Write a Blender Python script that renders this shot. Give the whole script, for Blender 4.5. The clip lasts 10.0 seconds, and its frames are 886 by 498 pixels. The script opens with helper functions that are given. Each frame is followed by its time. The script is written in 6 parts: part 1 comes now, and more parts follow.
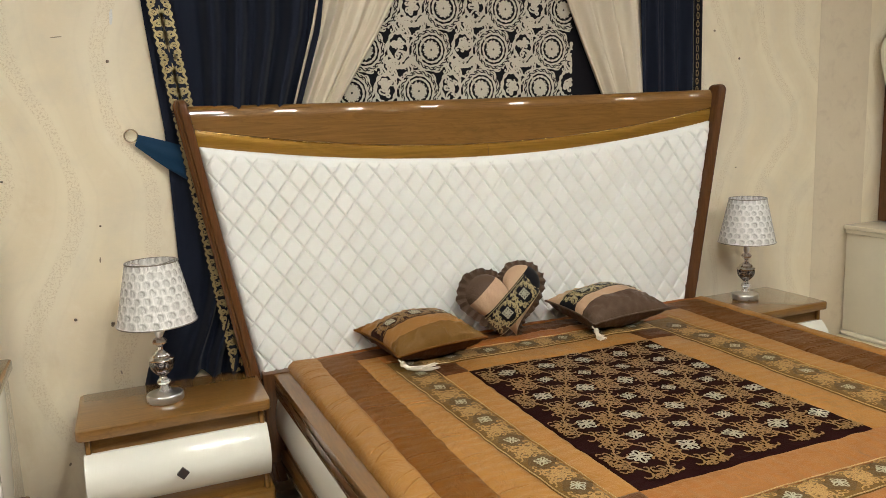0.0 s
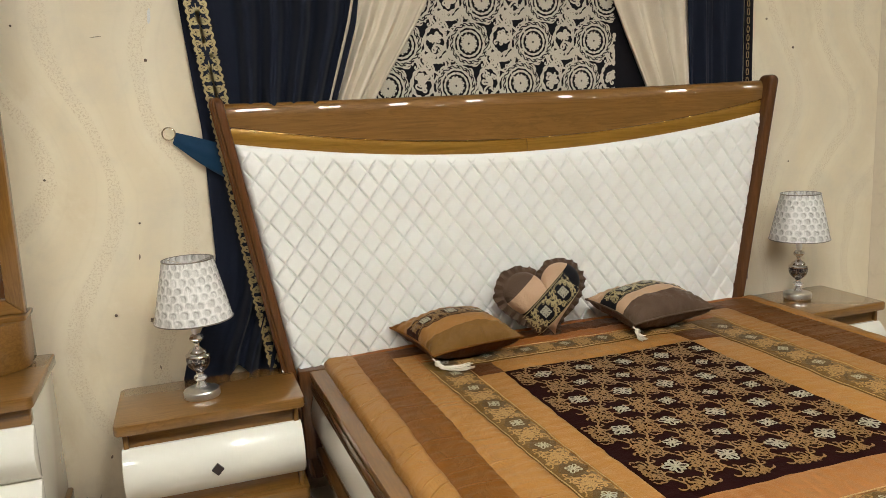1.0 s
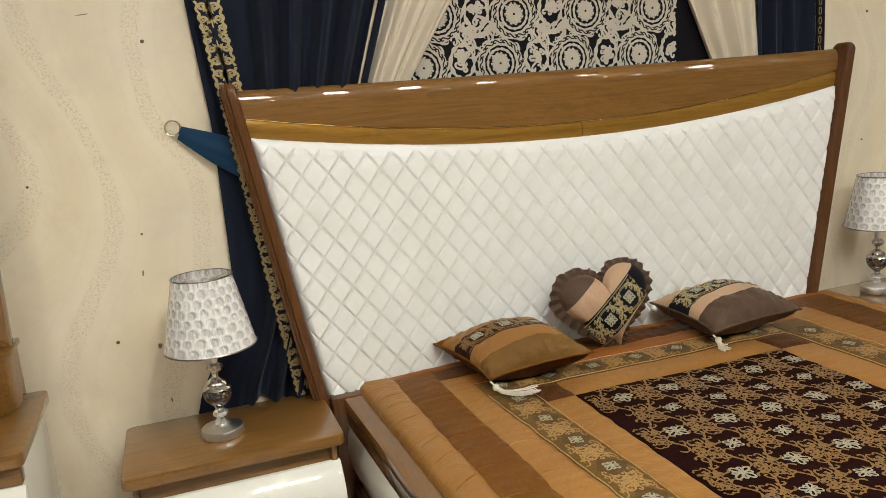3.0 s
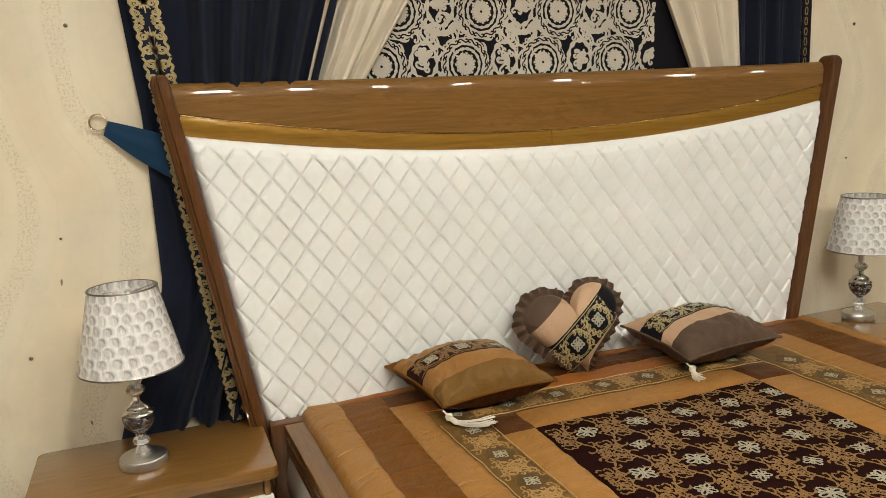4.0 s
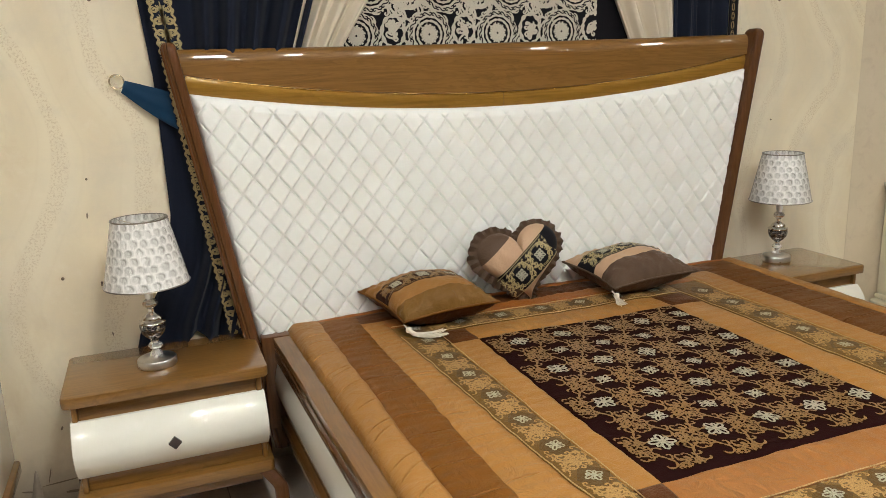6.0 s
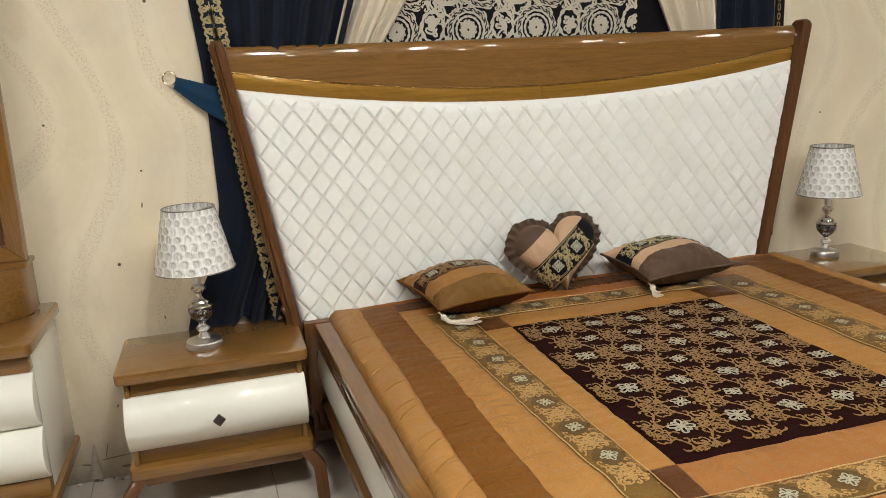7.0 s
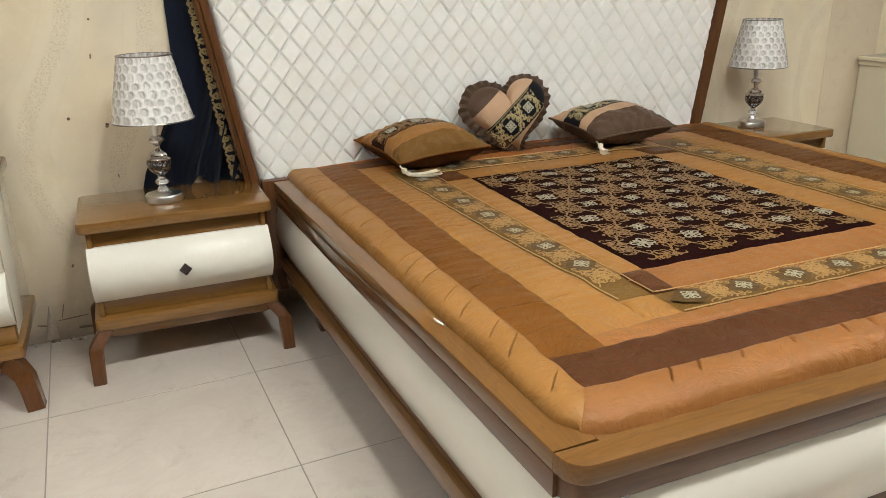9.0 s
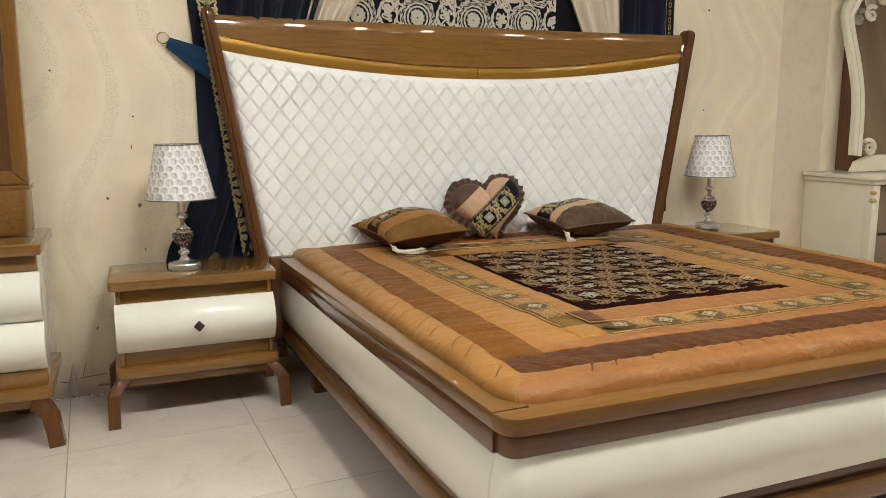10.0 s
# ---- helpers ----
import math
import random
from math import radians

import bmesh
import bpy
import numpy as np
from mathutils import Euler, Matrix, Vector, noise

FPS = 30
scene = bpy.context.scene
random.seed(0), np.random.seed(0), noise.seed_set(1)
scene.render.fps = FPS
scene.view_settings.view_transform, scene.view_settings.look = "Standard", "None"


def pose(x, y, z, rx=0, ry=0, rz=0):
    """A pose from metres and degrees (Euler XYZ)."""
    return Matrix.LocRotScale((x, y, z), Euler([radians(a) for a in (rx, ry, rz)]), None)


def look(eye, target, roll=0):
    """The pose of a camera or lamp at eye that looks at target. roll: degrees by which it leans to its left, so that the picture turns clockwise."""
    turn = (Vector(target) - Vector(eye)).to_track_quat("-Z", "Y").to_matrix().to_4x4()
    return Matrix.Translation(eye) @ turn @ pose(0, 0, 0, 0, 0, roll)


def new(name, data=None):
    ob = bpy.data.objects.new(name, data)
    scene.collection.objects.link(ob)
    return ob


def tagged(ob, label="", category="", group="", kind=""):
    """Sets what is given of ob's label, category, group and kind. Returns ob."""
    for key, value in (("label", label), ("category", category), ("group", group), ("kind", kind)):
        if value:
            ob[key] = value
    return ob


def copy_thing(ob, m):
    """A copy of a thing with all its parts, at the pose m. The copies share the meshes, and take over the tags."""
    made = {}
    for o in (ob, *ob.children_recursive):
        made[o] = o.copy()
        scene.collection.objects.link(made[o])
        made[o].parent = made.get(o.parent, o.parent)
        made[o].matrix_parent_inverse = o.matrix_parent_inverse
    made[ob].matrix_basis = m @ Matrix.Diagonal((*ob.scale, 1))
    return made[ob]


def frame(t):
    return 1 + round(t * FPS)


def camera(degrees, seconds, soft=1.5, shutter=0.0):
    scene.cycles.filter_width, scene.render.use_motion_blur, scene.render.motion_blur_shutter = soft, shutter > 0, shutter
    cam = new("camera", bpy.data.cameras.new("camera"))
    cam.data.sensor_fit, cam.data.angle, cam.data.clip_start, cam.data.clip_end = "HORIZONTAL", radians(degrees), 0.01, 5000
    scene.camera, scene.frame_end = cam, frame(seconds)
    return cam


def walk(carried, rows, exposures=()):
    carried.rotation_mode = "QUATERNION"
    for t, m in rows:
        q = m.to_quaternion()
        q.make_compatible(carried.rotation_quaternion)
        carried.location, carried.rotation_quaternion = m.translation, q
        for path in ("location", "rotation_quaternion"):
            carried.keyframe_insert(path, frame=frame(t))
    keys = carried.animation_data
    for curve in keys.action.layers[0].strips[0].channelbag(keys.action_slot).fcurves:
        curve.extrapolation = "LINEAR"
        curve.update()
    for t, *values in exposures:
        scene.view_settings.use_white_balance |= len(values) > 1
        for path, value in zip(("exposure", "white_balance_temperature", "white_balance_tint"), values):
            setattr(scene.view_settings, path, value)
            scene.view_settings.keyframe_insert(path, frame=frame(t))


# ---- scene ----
cam = camera(60.0, 10.0, 0.8)
PATH = [
    (0, (-1.313, -2.809, 1.398), (-0.572, -0.983, 1.058), -2.4),
    (0.5, (-1.285, -2.821, 1.414), (-0.619, -0.965, 1.079), -2.6),
    (1, (-1.245, -2.788, 1.413), (-0.632, -0.918, 1.055), -2.9),
    (1.5, (-1.248, -2.748, 1.417), (-0.668, -0.873, 1.031), -4.2),
    (2, (-1.304, -2.621, 1.391), (-0.734, -0.743, 1.004), -4.6),
    (2.2, (-1.34, -2.556, 1.422), (-0.759, -0.684, 1.021), -4.7),
    (3.3, (-1.256, -2.312, 1.411), (-0.602, -0.463, 1.02), -4.0),
    (3.5, (-1.212, -2.272, 1.4), (-0.552, -0.422, 1.024), -3.5),
    (4, (-1.173, -2.212, 1.388), (-0.485, -0.371, 1.012), -2.7),
    (4.5, (-1.236, -2.305, 1.386), (-0.535, -0.473, 0.991), -2.2),
    (5, (-1.353, -2.475, 1.403), (-0.638, -0.663, 0.951), -1.8),
    (5.5, (-1.318, -2.577, 1.387), (-0.598, -0.765, 0.94), -2.0),
    (5.7, (-1.277, -2.604, 1.405), (-0.558, -0.798, 0.935), -1.9),
    (6.8, (-1.131, -2.725, 1.367), (-0.609, -0.849, 0.911), -3.1),
    (7, (-1.155, -2.735, 1.372), (-0.625, -0.862, 0.91), -2.8),
    (7.5, (-1.27, -2.791, 1.392), (-0.653, -0.95, 0.913), -1.9),
    (8, (-1.415, -2.846, 1.353), (-0.68, -1.051, 0.866), -1.6),
    (8.5, (-1.427, -2.846, 1.331), (-0.698, -1.072, 0.766), -1.8),
    (9, (-1.35, -2.807, 1.184), (-0.637, -1.062, 0.516), -1.4),
    (9.5, (-1.375, -2.936, 1.077), (-0.634, -1.121, 0.679), -0.7),
    (10, (-1.445, -3.208, 1.061), (-0.698, -1.382, 0.731), -0.3),
]
# the clip's white balance drifts a little warmer in the middle and cooler towards the end
TINTS = [(0, 0, 6500, 10), (3.0, 0, 6500, 10), (4.0, 0, 6800, 10), (4.8, 0, 6800, 10), (5.4, 0, 6350, 10), (6.4, 0, 6400, 10), (8.0, 0, 6400, 10), (9.5, 0, 6300, 10), (10, 0, 6500, 10)]
walk(cam, [(t, look(eye, target, roll)) for t, eye, target, roll in PATH], TINTS)

# ---- light: lit ceiling panels (built with the ceiling), no daylight ----
world = bpy.data.worlds.new("world")
world.use_nodes = True
world.node_tree.nodes["Background"].inputs[0].default_value = (0.9, 0.85, 0.75, 1)
world.node_tree.nodes["Background"].inputs[1].default_value = 0.02
scene.world = world
# x, y, width, depth and glow of each lit panel in the ceiling: a few keys, the rest weaker
# the last three are unseen fill panels, added to brighten the left side
PANELS = [(-0.785, -2.2, 0.19, 0.12, 540), (-0.28, -2.2, 0.13, 0.11, 480), (0.20, -2.2, 0.10, 0.09, 420), (0.735, -2.2, 0.11, 0.09, 240), (1.47, -2.2, 0.12, 0.10, 240), (2.42, -2.2, 0.15, 0.13, 370), (3.10, -2.2, 0.10, 0.09, 130),
          (-0.48, -3.9, 0.11, 0.11, 110), (1.00, -3.9, 0.09, 0.08, 110), (2.57, -3.9, 0.10, 0.10, 110), (2.90, -3.9, 0.08, 0.08, 110), (3.75, -3.9, 0.09, 0.08, 110), (-2.4, -2.9, 0.11, 0.11, 130), (-1.9, -2.2, 0.12, 0.09, 280), (-3.0, -2.3, 0.14, 0.13, 520)]

# ---- small tools ----


def box(x0, x1, y0, y1, z0, z1, r=0.004, seg=2):
    bm = bmesh.new()
    bmesh.ops.create_cube(bm, size=1.0)
    for v in bm.verts:
        v.co = Vector(((x0 + x1) / 2 + v.co.x * (x1 - x0), (y0 + y1) / 2 + v.co.y * (y1 - y0), (z0 + z1) / 2 + v.co.z * (z1 - z0)))
    if r > 0:
        bmesh.ops.bevel(bm, geom=bm.edges[:], offset=r, segments=seg, affect="EDGES", profile=0.5)
    return bm


def prism(poly, axis, a, b, r=0.0, seg=2):
    """A polygon drawn in the two other axes (in x, y, z order), pushed along axis from a to b."""
    bm = bmesh.new()

    def at(p, c):
        q = list(p)
        q.insert("xyz".index(axis), c)
        return bm.verts.new(q)
    lo, hi = [at(p, a) for p in poly], [at(p, b) for p in poly]
    n = len(poly)
    caps = [bm.faces.new(lo), bm.faces.new(hi)]
    for i in range(n):
        bm.faces.new((lo[i], lo[(i + 1) % n], hi[(i + 1) % n], hi[i]))
    bmesh.ops.recalc_face_normals(bm, faces=bm.faces[:])
    if r > 0:
        edges = [e for f in caps for e in f.edges]
        bmesh.ops.bevel(bm, geom=list(set(edges)), offset=r, segments=seg, affect="EDGES", profile=0.5)
    return bm


def rounded(x0, x1, y0, y1, r, seg=5):
    pts = []
    for cx, cy, a0 in ((x1 - r, y1 - r, 0), (x0 + r, y1 - r, 90), (x0 + r, y0 + r, 180), (x1 - r, y0 + r, 270)):
        for i in range(seg + 1):
            a = radians(a0 + 90 * i / seg)
            pts.append((cx + r * math.cos(a), cy + r * math.sin(a)))
    return pts


def lathe(profile, cx, cy, seg=32, wob=None):
    bm = bmesh.new()
    rings = []
    for r, z in profile:
        rings.append([bm.verts.new((cx + r * math.cos(2 * math.pi * i / seg), cy + r * math.sin(2 * math.pi * i / seg), z)) for i in range(seg)])
    for a, b in zip(rings, rings[1:]):
        for i in range(seg):
            bm.faces.new((a[i], a[(i + 1) % seg], b[(i + 1) % seg], b[i]))
    if profile[0][0] > 1e-4:
        bm.faces.new(rings[0][::-1])
    if profile[-1][0] > 1e-4:
        bm.faces.new(rings[-1])
    bmesh.ops.remove_doubles(bm, verts=bm.verts[:], dist=1e-5)
    bmesh.ops.recalc_face_normals(bm, faces=bm.faces[:])
    return bm


def grid(nu, nv, f, closed_u=False):
    """A sheet of nu x nv cells through f(a, b), a and b from 0 to 1."""
    bm = bmesh.new()
    vs = [[bm.verts.new(f(i / nu, j / nv)) for j in range(nv + 1)] for i in range(nu if closed_u else nu + 1)]
    for i in range(nu):
        for j in range(nv):
            k = (i + 1) % len(vs)
            bm.faces.new((vs[i][j], vs[k][j], vs[k][j + 1], vs[i][j + 1]))
    return bm


def slab(nu, nv, f, back):
    """A sheet through f with a second sheet behind it, shifted by back, and closed edges."""
    bm = grid(nu, nv, f)
    top = [v for v in bm.verts]
    n = nv + 1
    low = [bm.verts.new(v.co + Vector(back)) for v in top]
    for i in range(nu):
        for j in range(nv):
            bm.faces.new((low[i * n + j], low[i * n + j + 1], low[(i + 1) * n + j + 1], low[(i + 1) * n + j]))
    rim = [i * n for i in range(nu + 1)] + [nu * n + j for j in range(1, n)] + [i * n + nv for i in range(nu - 1, -1, -1)] + [j for j in range(nv - 1, 0, -1)]
    for a, b in zip(rim, rim[1:] + rim[:1]):
        bm.faces.new((top[a], low[a], low[b], top[b]))
    bmesh.ops.recalc_face_normals(bm, faces=bm.faces[:])
    return bm


def sweep(section, path, closed=True, up=(0, 0, 1)):
    """A section of (sideways, up) points carried along a path of points; sideways lies to the right of the way."""
    bm = bmesh.new()
    rings = []
    P = [Vector(p) for p in path]
    for i, p in enumerate(P):
        d = ((P[i + 1] - p).normalized() if i + 1 < len(P) else Vector()) + ((p - P[i - 1]).normalized() if i else Vector())
        d.normalize()
        side = d.cross(Vector(up)).normalized()
        top = side.cross(d).normalized()
        stretch = 1.0
        if 0 < i < len(P) - 1:
            stretch = 1 / max(0.5, d.dot((P[i + 1] - p).normalized()))
        rings.append([bm.verts.new(p + side * s * stretch + top * t) for s, t in section])
    n = len(section)
    for a, b in zip(rings, rings[1:]):
        for i in range(n if closed else n - 1):
            bm.faces.new((a[i], a[(i + 1) % n], b[(i + 1) % n], b[i]))
    if closed:
        bm.faces.new(rings[0][::-1])
        bm.faces.new(rings[-1])
    bmesh.ops.recalc_face_normals(bm, faces=bm.faces[:])
    return bm


def tube(path, radius, seg=8):
    """A round bar along a path; radius may be a number or one for each point."""
    n = len(path)
    rad = radius if isinstance(radius, (list, tuple)) else [radius] * n
    bm = bmesh.new()
    P = [Vector(p) for p in path]
    rings = []
    for i, p in enumerate(P):
        d = (P[min(i + 1, n - 1)] - P[max(i - 1, 0)]).normalized()
        ref = Vector((0, 0, 1)) if abs(d.z) < 0.9 else Vector((1, 0, 0))
        s = d.cross(ref).normalized()
        t = s.cross(d)
        rings.append([bm.verts.new(p + (s * math.cos(2 * math.pi * k / seg) + t * math.sin(2 * math.pi * k / seg)) * rad[i]) for k in range(seg)])
    for a, b in zip(rings, rings[1:]):
        for k in range(seg):
            bm.faces.new((a[k], a[(k + 1) % seg], b[(k + 1) % seg], b[k]))
    bm.faces.new(rings[0][::-1])
    bm.faces.new(rings[-1])
    bmesh.ops.recalc_face_normals(bm, faces=bm.faces[:])
    return bm


def join(*bms):
    out = bmesh.new()
    for b in bms:
        me = bpy.data.meshes.new("t")
        b.to_mesh(me)
        out.from_mesh(me)
        bpy.data.meshes.remove(me)
        b.free()
    return out


def move(bm, m):
    bm.transform(m)
    return bm


def base_of(ob):
    place = Vector()
    while ob:
        place += ob.location
        ob = ob.parent
    return place


def mesh_of(name, bm, material, origin=(0, 0, 0), smooth=35):
    me = bpy.data.meshes.new(name)
    bm.transform(Matrix.Translation(-Vector(origin)))
    bm.to_mesh(me)
    bm.free()
    me.materials.append(material)
    if smooth:
        me.polygons.foreach_set("use_smooth", [True] * len(me.polygons))
        me.set_sharp_from_angle(angle=radians(smooth))
    return me


def part(name, bm, material, parent, label="", smooth=35):
    """Links a bmesh drawn in world metres as one mesh under a thing or a part."""
    ob = new(name, mesh_of(name, bm, material, base_of(parent), smooth))
    ob.parent = parent
    if label:
        ob["label"] = label
    return ob


def thing(name, place, label, category, group="", kind=""):
    ob = new(name)
    ob.empty_display_size = 0.05
    ob.location = place
    return tagged(ob, label, category, group, kind)


def solo(name, bm, material, label, category, group="", kind="", smooth=35, origin=(0, 0, 0)):
    ob = new(name, mesh_of(name, bm, material, origin, smooth))
    ob.location = origin
    return tagged(ob, label, category, group, kind)


# ---- materials ----


def start(name):
    m = bpy.data.materials.new(name)
    m.use_nodes = True
    return m, m.node_tree, m.node_tree.nodes["Principled BSDF"]


def put(nt, socket, value):
    if hasattr(value, "is_linked"):
        nt.links.new(value, socket)
    elif isinstance(value, tuple) and len(value) == 3 and socket.type == "RGBA":
        socket.default_value = (*value, 1)
    else:
        socket.default_value = value


def coords(nt, scale=(1, 1, 1), shift=(0, 0, 0)):
    t = nt.nodes.new("ShaderNodeTexCoord")
    m = nt.nodes.new("ShaderNodeMapping")
    m.inputs["Scale"].default_value = scale
    m.inputs["Location"].default_value = shift
    nt.links.new(t.outputs["Object"], m.inputs["Vector"])
    return m.outputs["Vector"]


def noise_of(nt, vec, scale, detail=4.0, rough=0.55, bend=0.0):
    n = nt.nodes.new("ShaderNodeTexNoise")
    nt.links.new(vec, n.inputs["Vector"])
    for key, v in (("Scale", scale), ("Detail", detail), ("Roughness", rough), ("Distortion", bend)):
        n.inputs[key].default_value = v
    return n.outputs["Fac"]


def calc(nt, op, a, b=0.0, c=0.0):
    n = nt.nodes.new("ShaderNodeMath")
    n.operation = op
    for s, v in zip(n.inputs, (a, b, c)):
        put(nt, s, v)
    return n.outputs[0]


def ramp(nt, fac, stops):
    n = nt.nodes.new("ShaderNodeValToRGB")
    nt.links.new(fac, n.inputs["Fac"])
    el = n.color_ramp.elements
    while len(el) < len(stops):
        el.new(0.5)
    for e, (p, c) in zip(el, stops):
        e.position = p
        e.color = (*c, 1) if isinstance(c, tuple) else (c, c, c, 1)
    return n.outputs["Color"]


def blend(nt, fac, a, b, way="MIX"):
    n = nt.nodes.new("ShaderNodeMix")
    n.data_type = "RGBA"
    n.blend_type = way
    put(nt, n.inputs[0], fac)
    put(nt, n.inputs[6], a)
    put(nt, n.inputs[7], b)
    return n.outputs[2]


def relief(nt, bsdf, height, strength=0.3, distance=0.002):
    n = nt.nodes.new("ShaderNodeBump")
    n.inputs["Strength"].default_value = strength
    n.inputs["Distance"].default_value = distance
    nt.links.new(height, n.inputs["Height"])
    nt.links.new(n.outputs["Normal"], bsdf.inputs["Normal"])


def axes(nt, vec):
    n = nt.nodes.new("ShaderNodeSeparateXYZ")
    nt.links.new(vec, n.inputs[0])
    return n.outputs[0], n.outputs[1], n.outputs[2]


def scaled(c, k):
    return tuple(min(1.0, v * k) for v in c)


def wood(name, colour, along="x", gloss=0.12, contrast=0.34, shift=(0, 0, 0), coat=1.6):
    """Lacquered veneer with long grain along an axis."""
    m, nt, b = start(name)
    k = "xyz".index(along)
    slow, fast = [9.0, 9.0, 9.0], [130.0, 130.0, 130.0]
    slow[k], fast[k] = 0.9, 5.0
    v = coords(nt, tuple(slow), shift)
    figure = noise_of(nt, v, 1.6, 5, 0.6, 1.4)
    rings = calc(nt, "FRACT", calc(nt, "MULTIPLY", figure, 9.0))
    pores = noise_of(nt, coords(nt, tuple(fast), shift), 1.0, 3, 0.6)
    broad = noise_of(nt, coords(nt), 2.2, 2, 0.5)
    c = ramp(nt, rings, [(0.0, scaled(colour, 1 - contrast * 0.55)), (0.35, colour), (0.85, scaled(colour, 1 + contrast * 0.25)), (1.0, scaled(colour, 1 - contrast * 0.3))])
    c = blend(nt, ramp(nt, pores, [(0.34, 0.42), (0.55, 0.0)]), c, scaled(colour, 0.5))
    c = blend(nt, ramp(nt, broad, [(0.3, 0.0), (0.75, 0.3)]), c, scaled(colour, 1.25))
    put(nt, b.inputs["Base Color"], c)
    b.inputs["Roughness"].default_value = 0.45
    b.inputs["Specular IOR Level"].default_value = 0.15
    b.inputs["Coat Weight"].default_value = 1.0
    b.inputs["Coat IOR"].default_value = coat
    smear = noise_of(nt, coords(nt), 7.0, 4, 0.6)
    put(nt, b.inputs["Coat Roughness"], calc(nt, "MULTIPLY_ADD", smear, 0.04, gloss - 0.11))
    relief(nt, b, pores, 0.06, 0.0006)
    return m


def lacquer(name, colour, rough=0.16, dirt=0.12):
    m, nt, b = start(name)
    n = noise_of(nt, coords(nt), 5.0, 5, 0.6)
    fine = noise_of(nt, coords(nt), 60.0, 3, 0.6)
    c = blend(nt, ramp(nt, n, [(0.45, 0.0), (0.8, dirt)]), colour, scaled(colour, 0.7))
    put(nt, b.inputs["Base Color"], c)
    put(nt, b.inputs["Roughness"], calc(nt, "MULTIPLY_ADD", n, 0.15, rough))
    b.inputs["Specular IOR Level"].default_value = 0.15
    b.inputs["Coat Weight"].default_value = 0.8
    b.inputs["Coat Roughness"].default_value = 0.04
    relief(nt, b, fine, 0.03, 0.0005)
    return m


def silk(name, colour, second, weave=(700, 700, 700), sheen=0.03, rough=0.42, crease=14.0, run="x"):
    """Shot silk: a slubby satin weave with soft creases."""
    m, nt, b = start(name)
    slub = noise_of(nt, coords(nt, (40, 900, 40)), 1.0, 2, 0.6)
    slub2 = noise_of(nt, coords(nt, (900, 40, 40)), 1.0, 2, 0.6)
    big = noise_of(nt, coords(nt), 5.0, 4, 0.55, 0.4)
    c = blend(nt, ramp(nt, big, [(0.3, 0.0), (0.72, 1.0)]), colour, second)
    c = blend(nt, ramp(nt, slub, [(0.35, 0.12), (0.6, 0.0)]), c, scaled(colour, 0.62))
    c = blend(nt, ramp(nt, slub2, [(0.5, 0.0), (0.75, 0.10)]), c, scaled(colour, 1.4))
    put(nt, b.inputs["Base Color"], c)
    b.inputs["Roughness"].default_value = rough
    b.inputs["Sheen Weight"].default_value = sheen
    b.inputs["Sheen Roughness"].default_value = 0.35
    put(nt, b.inputs["Sheen Tint"], scaled(colour, 1.6))
    b.inputs["Specular IOR Level"].default_value = 0.02 if max(colour) < 0.05 else 0.10 if max(colour) < 0.18 else 0.22
    crumple = noise_of(nt, coords(nt, (1, 1, 1)), crease, 4, 0.6, 0.6)
    drawn = noise_of(nt, coords(nt, (3.5, 26, 4) if run == "x" else (26, 3.5, 4)), 1.0, 3, 0.55, 0.5)
    h = calc(nt, "ADD", calc(nt, "ADD", crumple, calc(nt, "MULTIPLY", drawn, 0.12)), calc(nt, "MULTIPLY", slub, 0.06))
    relief(nt, b, h, 0.9, 0.011)
    return m


def fabric(name, colour, rough=0.85, sheen=0.25, scale=900.0, vary=0.25):
    m, nt, b = start(name)
    b.inputs["Specular IOR Level"].default_value = 0.12 if max(colour) < 0.15 else 0.3
    w = noise_of(nt, coords(nt), scale, 2, 0.6)
    big = noise_of(nt, coords(nt), 3.0, 4, 0.6)
    c = blend(nt, ramp(nt, big, [(0.35, 0.0), (0.75, vary)]), colour, scaled(colour, 0.55))
    c = blend(nt, ramp(nt, w, [(0.4, 0.3), (0.6, 0.0)]), c, scaled(colour, 0.6))
    put(nt, b.inputs["Base Color"], c)
    b.inputs["Roughness"].default_value = rough
    b.inputs["Sheen Weight"].default_value = sheen
    relief(nt, b, w, 0.25, 0.0008)
    return m


def thread(name, colour, metal=0.6, rough=0.38):
    """Metallic embroidery thread."""
    m, nt, b = start(name)
    n = noise_of(nt, coords(nt), 420.0, 2, 0.7)
    c = ramp(nt, n, [(0.3, scaled(colour, 0.45)), (0.6, colour), (0.8, scaled(colour, 1.35))])
    put(nt, b.inputs["Base Color"], c)
    b.inputs["Metallic"].default_value = metal
    b.inputs["Roughness"].default_value = rough
    relief(nt, b, n, 0.5, 0.001)
    return m


def metal(name, colour, rough=0.12, bump=0.0):
    m, nt, b = start(name)
    n = noise_of(nt, coords(nt), 25.0, 4, 0.6)
    put(nt, b.inputs["Base Color"], blend(nt, ramp(nt, n, [(0.45, 0.0), (0.8, 0.35)]), colour, scaled(colour, 0.6)))
    b.inputs["Metallic"].default_value = 1.0
    put(nt, b.inputs["Roughness"], calc(nt, "MULTIPLY_ADD", n, 0.16, max(0.02, rough - 0.08)))
    return m


